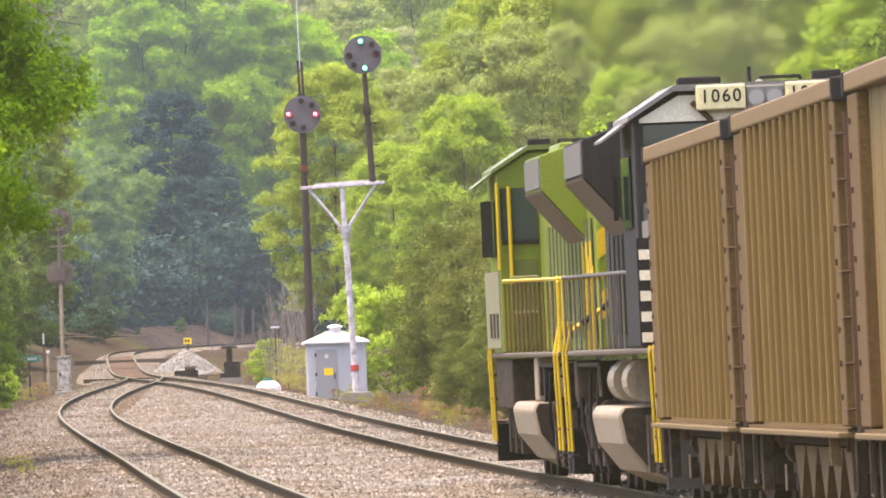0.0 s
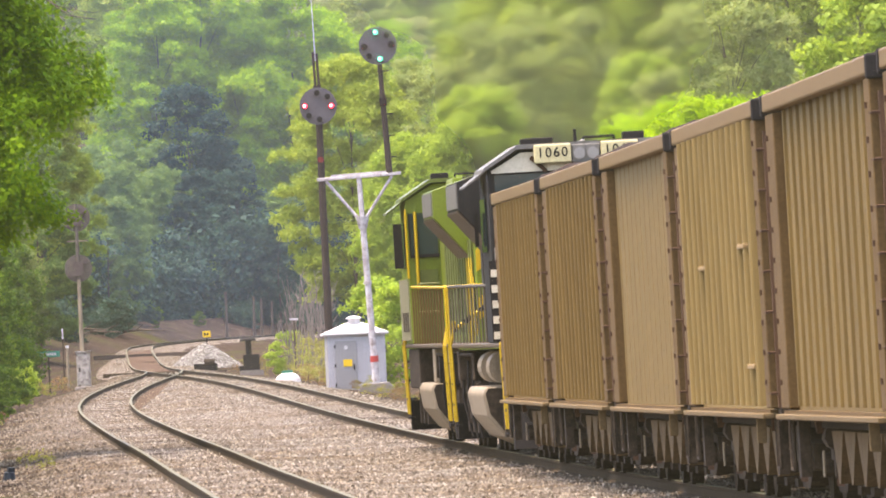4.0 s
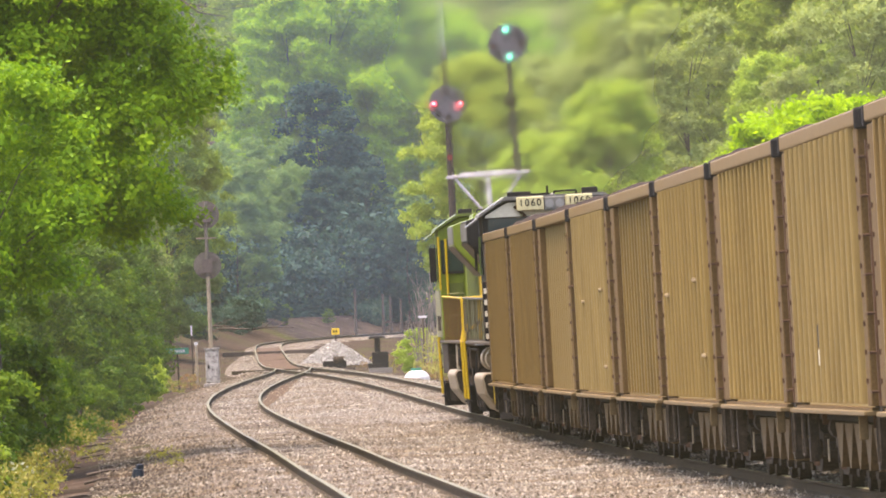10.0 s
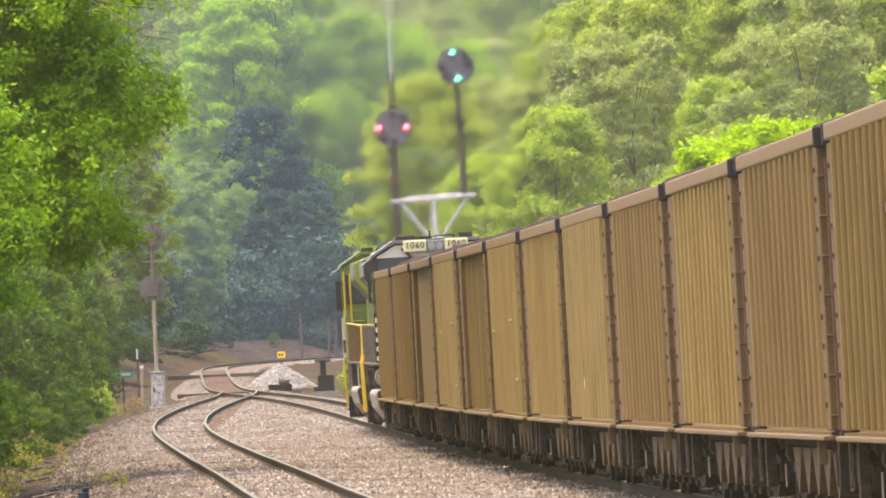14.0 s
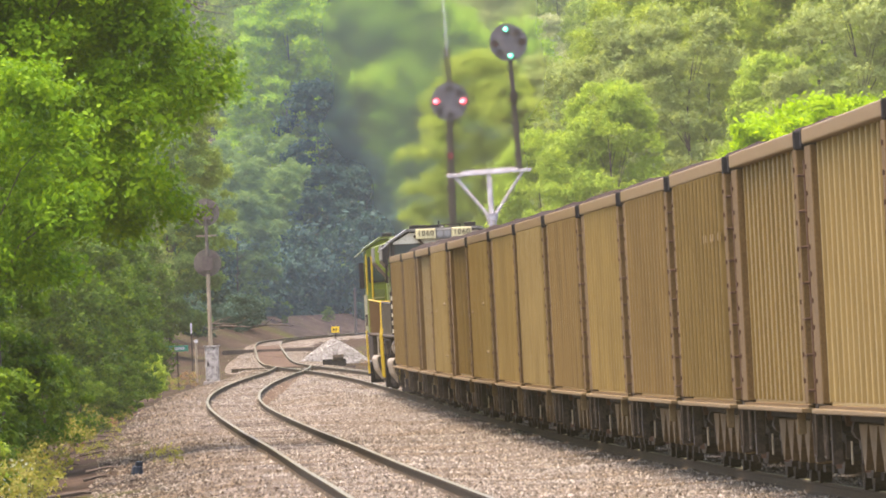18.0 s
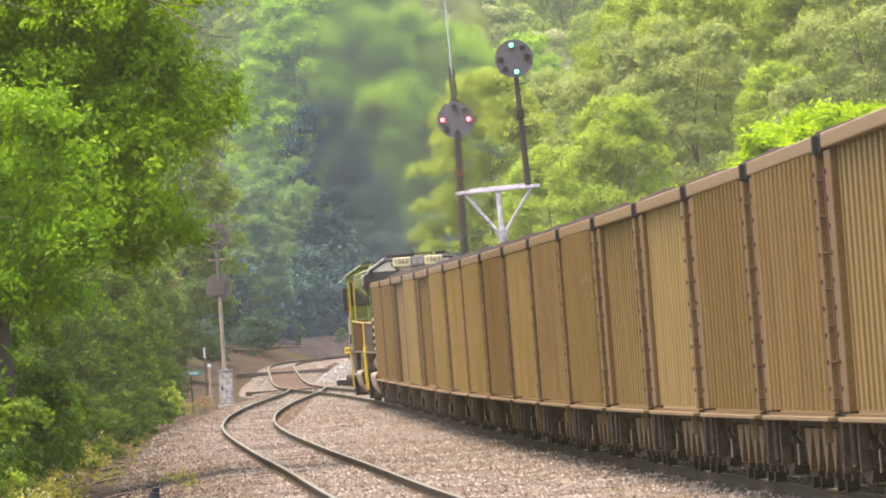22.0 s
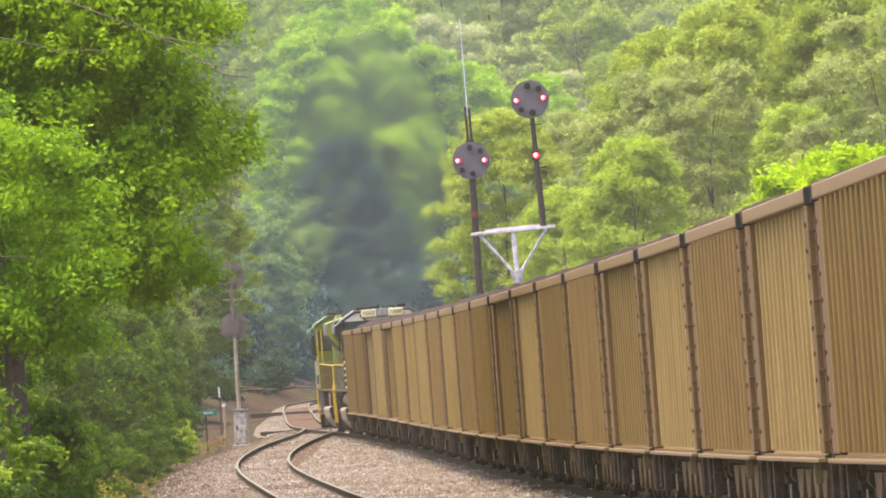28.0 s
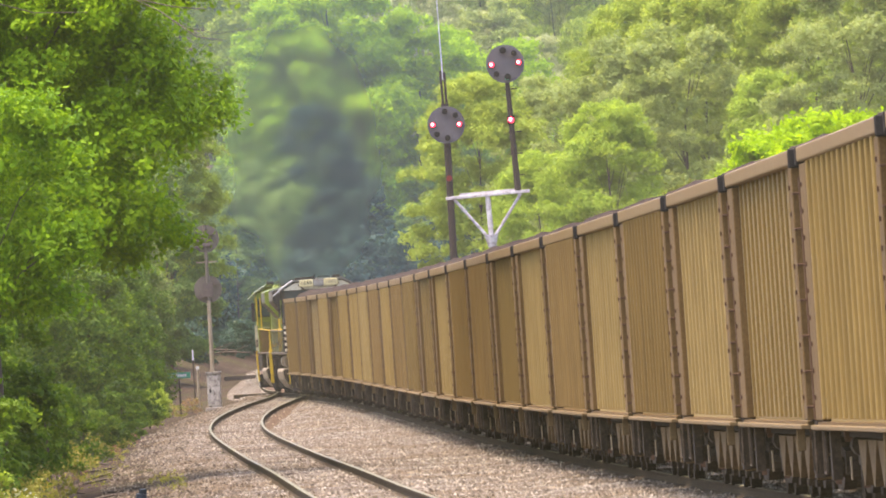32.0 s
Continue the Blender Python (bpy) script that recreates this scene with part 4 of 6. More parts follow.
    part("cab_roof", Shape().prism([(-1.60, 4.33), (-1.06, 4.65), (1.06, 4.65), (1.60, 4.33), (1.59, 4.39), (1.04, 4.72), (-1.04, 4.72), (-1.59, 4.39)], 5.35, 8.55), GREY if black else trim, t, "pale cab roof edge")
    for sx in (-1, 1):
        rw = part("rear_window", Shape().box(*sorted((sx * 0.96, sx * 1.46)), 5.46, 5.5, 3.38, 4.12), GLASS, t)
        part("window_frame", Shape().box(*sorted((sx * 0.94, sx * 1.48)), 5.452, 5.462, 3.32, 3.38).box(*sorted((sx * 1.455, sx * 1.485)), 5.452, 5.462, 3.38, 4.12), DARK, rw)
        part("side_window", Shape().box(*sorted((sx * 1.55, sx * 1.565)), 6.0, 7.7, 3.15, 3.95), GLASS, t)
        part("windshield", Shape().box(*sorted((sx * 0.14, sx * 1.42)), 8.4, 8.43, 3.55, 4.28), GLASS, t)
        part("wiper", Shape().path([(sx * 0.85, 8.47, 4.52), (sx * 0.62, 8.47, 4.30)], 0.035, 5), RUSTY, t)
        part("window_awning", Shape().prism([(sx * 1.53, 4.34), (sx * 1.86, 4.12), (sx * 1.86, 4.15), (sx * 1.53, 4.38)], 5.9, 7.8), GREY if black else trim, t)
        part("mirror", Shape().box(*sorted((sx * 1.6, sx * (1.66 if black else 1.76))), 5.80, 5.84, 3.25 if black else 3.15, 3.75 if black else 3.95), DARK, t)
        nb = part("number_board", Shape().box(*sorted((sx * 0.23, sx * 0.80)), 8.36, 8.62, 4.42, 4.70), BOARD, t, "cream number board", bevel=0.02)
        if number:
            for k, digit in enumerate(number):
                cu = bpy.data.curves.new("digit", "FONT")
                cu.body, cu.size, cu.extrude, cu.align_x, cu.align_y = digit, 0.205, 0.004, "CENTER", "CENTER"
                cu.offset = 0.002
                tmp = bpy.data.objects.new("digit", cu)
                me = bpy.data.meshes.new_from_object(tmp)
                me.materials.clear()
                me.materials.append(DARK)
                bpy.data.objects.remove(tmp)
                part("digit", me, None, nb, at=pose(sx * 0.515 + 0.124 * (1.5 - k), 8.625, 4.57, 90, 0, 180))
    part("forehead", Shape().prism([(-1.46, 4.31), (1.46, 4.31), (1.46, 4.35), (1.0, 4.60), (-1.0, 4.60), (-1.46, 4.35)], 8.40, 8.44), CREAM if black else paint, t, "cream forehead panel" if black else "")
    hl = part("headlight", Shape().box(-0.22, 0.22, 8.4, 8.58, 4.40, 4.68), GREY, t, bevel=0.02)
    for sx in (-1, 1):
        part("lens", Shape().tube((sx * 0.105, 8.58, 4.54), (sx * 0.105, 8.61, 4.54), 0.09, n=16), LENS, hl, "clear headlight lens")
    part("roof_box", Shape().box(-0.95, -0.62, 7.4, 7.7, 4.68, 4.84), DARK, t, bevel=0.02)
    part("roof_rail", Shape().path([(-0.52, 7.0, 4.66), (-0.52, 7.0, 4.80), (-0.05, 7.0, 4.80), (-0.05, 7.0, 4.66)], 0.02, 5), DARK, t)
    part("aerial", Shape().tube((0.1, 7.4, 4.66), (0.1, 7.4, 4.92), 0.025, n=6), DARK, t)
    part("horn", Shape().box(0.45, 0.95, 7.3, 7.7, 4.68, 4.82), DARK, t, bevel=0.02)
    part("antenna_dome", Shape().dome((0.02, 7.9, 4.69), 0.06, 0.06, 0.07), GREY, t, smooth=True)
    # nose
    part("nose", Shape().prism([(8.4, 1.78), (10.35, 1.78), (10.35, 2.95), (9.9, 3.38), (8.4, 3.42)], -1.46, 1.46, "x"), paint, t, bevel=0.05)
    part("nose_door", Shape().box(-0.35, 0.35, 10.35, 10.39, 1.85, 2.9), trim, t)
    for sx in (-1, 1):
        for k in range(5):
            z = 1.90 + 0.19 * k
            part("stripe", Shape().box(*sorted((sx * 0.7, sx * 1.475)), 10.3, 10.37, z, z + 0.10).box(*sorted((sx * 1.45, sx * 1.475)), 9.7, 10.36, z, z + 0.10), CREAM if black else YELLOW, t, "pale warning stripe")
    if black:
        for sx in (-1, 1):
            wp = part("warning_panel", Shape().box(*sorted((sx * 1.44, sx * 1.66)), 10.30, 10.34, 1.80, 3.0), DARK, t, "black panel with cream blocks")
            for k in range(5):
                part("block", Shape().box(*sorted((sx * 1.47, sx * 1.64)), 10.34, 10.35, 1.84 + 0.23 * k, 1.95 + 0.23 * k), CREAM, wp, "cream block")
            sp = part("side_panel", Shape().box(*sorted((sx * 1.463, sx * 1.485)), 8.5, 10.1, 1.85, 3.2), GREY, t, "grey side panel with louvres")
            for k in range(4):
                part("louvre", Shape().box(*sorted((sx * 1.485, sx * 1.50)), 8.8, 9.3, 2.5 + 0.12 * k, 2.57 + 0.12 * k), WHITE, sp)
    # handrails
    for sx in (-1, 1):
        part("handrail", Shape().path([(sx * 1.49, -10.5, 2.72), (sx * 1.49, 5.4, 2.66 if black else 2.80)], 0.026, 6), rail_paint, t, "painted handrail")
        post = Shape().tube((0, 0, 1.78), (0, 0, 2.68 if black else 2.75), 0.015, n=6).mesh("stanchion", RUSTRED if not black else PALEBAR)
        for i in range(13):
            part("stanchion", post, None, t, at=pose(sx * 1.49, -10.4 + i * 1.3, 0))
        post2 = Shape().tube((0, 0, 1.78), (0, 0, 2.72), 0.026, n=6).mesh("stanchion", YELLOW)
        for i in range(4):
            for sy in (-1, 1):
                part("stanchion", post2, None, t, at=pose(sx * (0.35 + 0.38 * i), sy * 10.66, 0))
    for sy in (-1, 1):
        part("end_rail", Shape().path([(-1.49, sy * 10.66, 2.72), (1.49, sy * 10.66, 2.72)], 0.03, 6), YELLOW, t, "yellow end handrail")
    return t


lead = locomotive("locomotive", "green and yellow diesel locomotive hauling the train", GREEN, DGREEN, YELLOW)
for z in (2.15, 2.95, 3.75):
    part("chevron", Shape().prism([(-0.92, z), (-0.92, z + 0.36), (-0.30, z + 0.78), (-0.30, z + 0.42)], -10.235, -10.205), YELLOW, lead, "yellow diagonal stripe")
for sx in (-1, 1):
    for y in (-9.9, -8.9, -7.9):
        part("chevron", Shape().prism([(y, 1.9), (y + 0.42, 1.9), (y + 0.9, 3.2), (y + 0.48, 3.2)], *sorted((sx * 0.972, sx * 0.95)), "x"), YELLOW, lead, "yellow diagonal stripe")
part("corner_post", Shape().box(-1.555, -1.51, 5.38, 5.46, 2.95, 4.20), YELLOW, lead, "yellow cab corner post", bevel=0.02)
part("corner_post", Shape().tube((-1.36, 5.42, 2.75), (-1.36, 5.42, 4.15), 0.03, n=6), YELLOW, lead, "yellow cab corner post")
part("rear_door", Shape().box(-1.36, -0.99, 5.46, 5.5, 1.85, 3.1), DGREEN, lead, "dusty green cab door")
for z in (2.35, 2.85):
    part("grab_bar", Shape().tube((-1.38, 5.40, z), (-0.98, 5.40, z), 0.018, n=6), TRIMG, lead)
part("cab_side", Shape().box(-1.552, -1.532, 5.6, 10.2, 1.85, 2.95), PALECAB, lead, "cab side panel paled for dust and painted sun")
for y in (6.1, 7.2, 8.3):
    part("side_vent", Shape().box(-1.565, -1.552, y, y + 0.55, 2.0, 2.35), GRIME, lead, "grimy louvred vent")
part("rail_loop", Shape().path([(-1.49, -10.5, 2.74), (-1.49, -10.72, 2.66), (-1.49, -10.74, 1.80)], 0.024, 8), YELLOW, lead, "yellow curved handrail end")
for k in range(9):
    a, b = Vector((-1.46, -10.7, 1.95)), Vector((-0.25, -10.7, 2.75))
    part("safety_chain", Shape().tube(a.lerp(b, k / 9), a.lerp(b, (k + 0.9) / 9), 0.042, n=6), YELLOW if k % 2 else DARK, lead, "striped safety chain")
second = locomotive("locomotive", "black diesel locomotive with cream forehead, facing backwards", BLACK, worn("charcoal_panel", (0.024, 0.023, 0.021), (0.055, 0.048, 0.038), 0.7, spec=0.15), RAILBLACK, "1060")


# ---- how the train runs ----
def front(t):
    """Where the first car's leading end is, along the main line."""
    return 25.384 + 11.447 * t + 0.001875 * (t - 16) ** 2


def ride(s, reach, turned=False):
    a, b = main_line.at(s - reach), main_line.at(s + reach)
    za, zb = float(level(a[1])), float(level(b[1]))
    h = math.degrees(math.atan2(-(b - a)[0], (b - a)[1]))
    p = math.degrees(math.atan2(zb - za, 2 * reach))
    m = pose((a[0] + b[0]) / 2, (a[1] + b[1]) / 2, (za + zb) / 2, p, -0.72, h)
    return m @ pose(0, 0, 0, 0, 0, 180) if turned else m


def motions():
    times = [i * 1.0 for i in range(33)]
    for i, car in enumerate(CARS):
        walk(car, [(t, ride(front(t) - 16 * (i + 0.5), 5.35)) for t in times])
    walk(second, [(t, ride(front(t) + 11.95, 7.0, True) @ pose(-0.05, 0, 0)) for t in times])
    walk(lead, [(t, ride(front(t) + 34.6, 7.0) @ pose(0.05, 0, 0)) for t in times])
    for wisp, back in WISPS:
        walk(wisp, [(t, ride(front(t) + back, 3.0)) for t in times])
    for lamp in GREENS:
        walk(lamp, [(t, lamp_home[lamp] @ pose(0, 0, 0, 0, 0, a)) for t, a in ((0, 0), (22.6, 0), (22.7, 60), (22.8, 120), (22.9, 180), (32, 180))])
    for lamp in REDS:
        walk(lamp, [(t, lamp_home[lamp] @ pose(0, 0, 0, 0, 0, a)) for t, a in ((0, 180), (22.6, 180), (22.7, 120), (22.8, 60), (22.9, 0), (32, 0))])


# ---- signals and line-side things ----
GREENS, REDS, lamp_home = [], [], {}


def roundel(parent, x, z, y, front_mat, r=0.085):
    """A lamp unit: a short hood with a lens on its front and a dark back."""
    part("lamp_hood", Shape().tube((x, y, z), (x, y - 0.10, z), r + 0.025, n=14), DARK, parent)
    sh = Shape().tube((0, 0.03, 0), (0, 0.0, 0), r, n=14)
    sh.slot = 1
    sh.tube((0, 0.0, 0), (0, -0.03, 0), r, n=14)
    sh.slot = 2
    sh.tube((-0.02, -0.03, 0.012), (-0.02, -0.036, 0.012), r * 0.55, n=12)
    ob = part("lens", sh, [DARK, front_mat, CORE[front_mat]], parent, at=pose(x, y - 0.14, z))
    lamp_home[ob] = ob.matrix_basis.copy()
    return ob


def disc_head(parent, x, y, z, lit, swap=(), tilt=0.0, R=0.62):
    """A round position-light target with six lamp units on its rim."""
    d = part("target_disc", Shape().tube((0, 0, 0), (0, -0.05, 0), R, n=40), DISC, parent, "grey round signal target", at=pose(x, y, z, 0, -tilt, 0))
    for ang, name in ((0, "right"), (45, "a"), (95, "b"), (180, "left"), (225, "c"), (275, "d")):
        a = radians(ang)
        px, pz = 0.44 * math.cos(a), 0.44 * math.sin(a)
        mat = lit.get(name)
        if mat is None:
            part("lamp_hood", Shape().tube((px, -0.05, pz), (px, -0.17, pz), 0.095, n=14), DARK, d)
        else:
            ob = roundel(d, px, pz, -0.05, mat)
            if name in swap:
                (GREENS if mat is LIT_GREEN else REDS).append(ob)
    return d


def mast_rings(sh, x, y, zs, r):
    for z in zs:
        sh.tube((x, y, z - 0.04), (x, y, z + 0.04), r, n=12)


# bracket post with the right-hand target; it leans a little
bz = 0.72
br_sig = thing("bracket_signal", pose(0.13, 410, bz, 0, -2.2, 0), "silver bracket post signal with a round grey target", "railway signal")
part("foundation", Shape().prism([(-0.64, -0.6), (0.64, -0.6), (0.60, 0.12), (0.44, 0.34), (-0.44, 0.34), (-0.60, 0.12)], -0.6, 0.6), CONC, br_sig, "weathered concrete foundation", bevel=0.03)
po = Shape().tube((0, 0, 0.05), (0, 0, 5.4), 0.115, 0.10, 14)
mast_rings(po, 0, 0, (0.5, 0.9, 3.6), 0.145)
part("post", po, SILVER, br_sig, "silver painted post")
part("red_band", Shape().tube((0, 0, 1.02), (0, 0, 1.22), 0.14, n=14), RED, br_sig, "red painted band")
part("collar", Shape().tube((0, 0, 5.35), (0, 0, 5.75), 0.13, 0.22, 14), SILVER, br_sig)
part("crosshead", Shape().box(-1.36, 1.38, -0.10, 0.10, 7.0, 7.11), SILVER, br_sig, bevel=0.02)
part("crosshead", Shape().box(-0.9, 1.0, 0.16, 0.3, 7.10, 7.18), SILVER, br_sig)
part("strut", Shape().tube((0, 0, 5.7), (0, 0, 7.0), 0.085, n=10), SILVER, br_sig)
for sx in (-1, 1):
    part("brace", Shape().tube((sx * 0.12, 0, 5.7), (sx * 1.08, 0, 7.0), 0.05, n=8), SILVER, br_sig)
part("upper_mast", Shape().tube((1.0, 0, 7.1), (0.98, 0, 10.75), 0.11, 0.075, 10), POLE, br_sig, "dark upper mast")
rg = Shape()
for z in (7.6, 8.3, 9.0, 10.4):
    rg.box(0.86, 1.28, -0.03, 0.03, z - 0.02, z + 0.02)
part("rungs", rg, POLE, br_sig)
mk = part("marker_lamp", Shape().tube((0.99, -0.08, 9.4), (0.99, -0.22, 9.4), 0.12, n=14).box(0.87, 1.11, -0.1, 0.1, 9.27, 9.53), DARK, br_sig)
REDS.append(roundel(mk, 0.99, 9.4, -0.13, LIT_RED, 0.10))
disc_head(br_sig, 0.97, -0.12, 11.23, {"b": LIT_GREEN, "d": LIT_GREEN, "right": LIT_RED, "left": LIT_RED}, ("b", "d", "right", "left"), 0.6)

# dark pole with the left-hand target
pl = thing("pole_signal", pose(-1.423, 432, 0.781) @ Matrix.Scale(1.031, 4), "dark pole signal with a round grey target showing red", "railway signal")
part("pole", Shape().tube((0.02, 0, -0.8), (0, 0, 9.9), 0.145, 0.115, 12), POLE, pl)
part("pole_top", Shape().tube((-0.06, 0, 9.9), (-0.10, 0, 11.3), 0.045, n=8).tube((0.06, 0, 9.9), (0.02, 0, 11.25), 0.045, n=8).box(-0.14, 0.12, -0.08, 0.08, 9.7, 10.2), POLE, pl)
part("aerial", Shape().tube((-0.03, 0, 11.0), (-0.10, 0, 14.2), 0.022, 0.012, 6), WHITE, pl, "thin pale aerial")
part("red_marker", Shape().tube((0, -0.12, 7.72), (0, -0.26, 7.72), 0.10, n=12), DULLRED, pl, "dull red marker lens")
disc_head(pl, 0.0, -0.2, 9.5, {"right": LIT_RED, "left": LIT_RED}, (), -1.5)

# the old mast beyond, its targets seen from behind
om = thing("mast_signal", pose(-11.42, 500, 1.0), "weathered silver mast signal with two dark targets", "railway signal")
part("mast", Shape().tube((0, 0, 0.2), (0.0, 0, 4.6), 0.085, 0.075, 10), TANK, om)
part("upper_mast", Shape().tube((0, 0, 4.6), (0.0, 0, 7.6), 0.075, 0.065, 10), OLDDISC, om)
for z in (5.05, 7.05):
    part("target_disc", Shape().tube((0, 0.1, z), (0, 0.06, z), 0.55, n=28), OLDDISC, om, "brown signal target toned for haze")
    part("lamp_case", Shape().box(-0.2, 0.2, -0.12, 0.06, z - 0.3, z + 0.25).tube((0.3, 0.1, z + 0.25), (0.3, -0.1, z + 0.25), 0.1, n=10).tube((-0.3, 0.1, z - 0.25), (-0.3, -0.1, z - 0.25), 0.1, n=10), OLDCASE, om)
part("bracket", Shape().box(-0.4, 0.4, -0.04, 0.04, 6.10, 6.15), TANK, om)
part("case", Shape().box(-0.24, 0.30, -0.28, 0.28, 0.35, 1.72), MOTTLE, om, "dented weathered relay case", bevel=0.03)
part("case_door", Shape().box(-0.20, 0.26, -0.31, -0.28, 0.45, 1.6), MOTTLE, om)
part("case_hood", Shape().box(-0.28, 0.34, -0.34, 0.32, 1.72, 1.78), MOTTLE, om)
part("case_hasp", Shape().box(-0.16, -0.10, -0.335, -0.31, 0.95, 1.12), DARK, om)
part("foundation", Shape().prism([(-0.55, -0.5), (0.58, -0.5), (0.36, 0.38), (-0.32, 0.38)], -0.4, 0.4), CONC, om, bevel=0.04)

stake = thing("stake", pose(-11.95, 497, 0.75), "grey wooden stake with a white top beside a mast", "stake")
part("post", Shape().tube((0, 0, -0.5), (0.02, 0, 2.15), 0.05, n=8), TANK, stake)
part("cap", Shape().tube((0.02, 0, 2.15), (0.02, 0, 2.27), 0.07, n=8), WHITE, stake, "white painted cap")

# relay hut behind the bracket post
hut = thing("relay_hut", pose(-0.54, 426, 0.62, 0, 0, 3), "pale grey sheet-metal relay hut with a door", "equipment hut")
part("wall", Shape().box(-0.98, 0.98, -0.9, 0.9, 0, 2.1), CABIN, hut, bevel=0.02)
part("plinth", Shape().box(-1.02, 1.02, -0.94, 0.94, -0.4, 0.06), CONC, hut)
rf = Shape().add([(-1.1, -1.02, 2.08), (1.1, -1.02, 2.08), (1.1, 1.02, 2.08), (-1.1, 1.02, 2.08), (-1.1, -1.02, 2.14), (1.1, -1.02, 2.14), (1.1, 1.02, 2.14), (-1.1, 1.02, 2.14), (-0.25, 0, 2.5), (0.25, 0, 2.5)],
                 [(0, 3, 2, 1), (0, 1, 5, 4), (1, 2, 6, 5), (2, 3, 7, 6), (3, 0, 4, 7), (4, 5, 9, 8), (5, 6, 9), (6, 7, 8, 9), (7, 4, 8)])
part("roof", rf, WHITE, hut, "white pyramid roof")
part("roof_vent", Shape().tube((0, 0, 2.4), (0, 0, 2.62), 0.2, n=14).dome((0, 0, 2.62), 0.27, 0.27, 0.1), WHITE, hut)
dr = part("door", Shape().box(-0.72, 0.0, -0.94, -0.9, 0.12, 1.88), worn("grey_door_paint", (0.27, 0.27, 0.265), (0.19, 0.185, 0.175), 0.5), hut, "grey steel door")
part("notice", Shape().box(-0.46, -0.16, -0.947, -0.94, 1.02, 1.26), SIGNY, dr, "yellow notice")
part("notice", Shape().box(-0.42, -0.30, -0.947, -0.94, 1.60, 1.72), WHITE, dr)
part("handle", Shape().box(-0.12, -0.08, -0.98, -0.94, 0.9, 1.1), DARK, dr)
for z in (0.35, 1.0, 1.65):
    part("hinge", Shape().tube((-0.73, -0.95, z), (-0.73, -0.95, z + 0.12), 0.025, n=6), DARK, dr)

# black switch heater by the junction
sh_ = thing("switch_heater", pose(-5.18, 545, 1.62), "black steel switch heater box with a capped stack", "track heater")
part("box", Shape().box(-0.34, 0.36, -0.3, 0.3, 0.12, 0.80), DARK, sh_, bevel=0.02)
part("side_box", Shape().box(-0.52, -0.34, -0.25, 0.25, 0.12, 0.32), DARK, sh_)
part("base", Shape().box(-0.5, 0.5, -0.4, 0.4, -0.3, 0.12), CONC, sh_)
part("stack", Shape().tube((-0.1, 0, 0.8), (-0.1, 0, 1.42), 0.13, n=14), DARK, sh_)
part("cap", Shape().tube((-0.1, 0, 1.38), (-0.1, 0, 1.42), 0.36, n=18).dome((-0.1, 0, 1.42), 0.36, 0.36, 0.12), DARK, sh_, "mushroom cap")

# white gas tank
tk = thing("gas_tank", pose(-3.12, 468, 1.02), "white rounded gas tank with a green lid", "tank")
part("shell", Shape().tube((0, 0, -0.2), (0, 0, 0.18), 0.48, n=22).dome((0, 0, 0.18), 0.48, 0.48, 0.36), WHITE, tk, smooth=False)
part("lid", Shape().tube((-0.02, 0, 0.50), (-0.02, 0, 0.60), 0.2, n=16), SIGNG, tk, "green lid")

# heap of ballast stone
HEAPM = worn("grey_crushed_stone", (0.17, 0.16, 0.15), (0.11, 0.10, 0.095), 0.95, 0, 9.0, 0.7, False, spec=0.1)
hp = Shape()
rngp = random.Random(3)
rows, cols = 9, 26
pp = []
for j in range(rows + 1):
    r = 1 - j / rows
    for i in range(cols):
        a = 2 * math.pi * i / cols
        k = 1 + rngp.uniform(-0.08, 0.08)
        pp.append((1.75 * r * k * math.cos(a), 2.6 * r * k * math.sin(a), 1.15 * (1 - r ** 1.25) + rngp.uniform(-0.05, 0.05)))
hp.add(pp, [(j * cols + i, j * cols + (i + 1) % cols, (j + 1) * cols + (i + 1) % cols, (j + 1) * cols + i) for j in range(rows) for i in range(cols)])
heap = tagged(new("gravel_mound", hp.mesh("gravel_mound", HEAPM)), "heap of pale grey ballast stone beside the track", "gravel mound")
heap.matrix_basis = pose(-7.9, 602, 1.95)
rh = np.random.RandomState(8)
HN = 7000
ha, hr = rh.rand(HN) * 6.283, np.sqrt(rh.rand(HN)) * 1.04
hc = np.stack([1.75 * hr * np.cos(ha), 2.6 * hr * np.sin(ha), 1.15 * (1 - np.minimum(hr, 1) ** 1.25) + 0.02], -1)
hs = 0.03 + 0.04 * rh.rand(HN)
tet = np.array([(1, 0, -0.2), (-0.5, 0.87, -0.2), (-0.5, -0.87, -0.2), (0, 0, 0.9)])
hv = hc[:, None, :] + tet[None] * (0.6 + 0.8 * rh.rand(HN, 4, 3)) * hs[:, None, None]
hk = np.arange(HN)[:, None] * 4
hm = bpy.data.meshes.new("gravel_cover")
hm.from_pydata(hv.reshape(-1, 3).tolist(), [], np.concatenate([hk + [0, 1, 3], hk + [1, 2, 3], hk + [2, 0, 3]]).tolist())
hm.materials.append(stone_mat("heap_stone", 1.45, False, (0.94, 0.99, 1.06)))
hst = new("gravel_cover", hm)
hst.parent = heap
hst["kind"] = "stuff"

mach = thing("switch_machine", pose(-7.4, 566, 1.92), "low dark switch machine beside the rails", "switch machine")
part("case", Shape().box(-0.55, 0.5, -0.3, 0.3, -0.1, 0.22), DARK, mach, bevel=0.03)
part("motor", Shape().tube((-0.1, -0.2, 0.26), (0.4, -0.2, 0.26), 0.16, n=12), GRIME, mach)
part("timbers", Shape().box(-0.9, 0.9, -0.5, -0.25, -0.3, -0.1).box(-0.9, 0.9, 0.25, 0.5, -0.3, -0.1), TIE, mach)


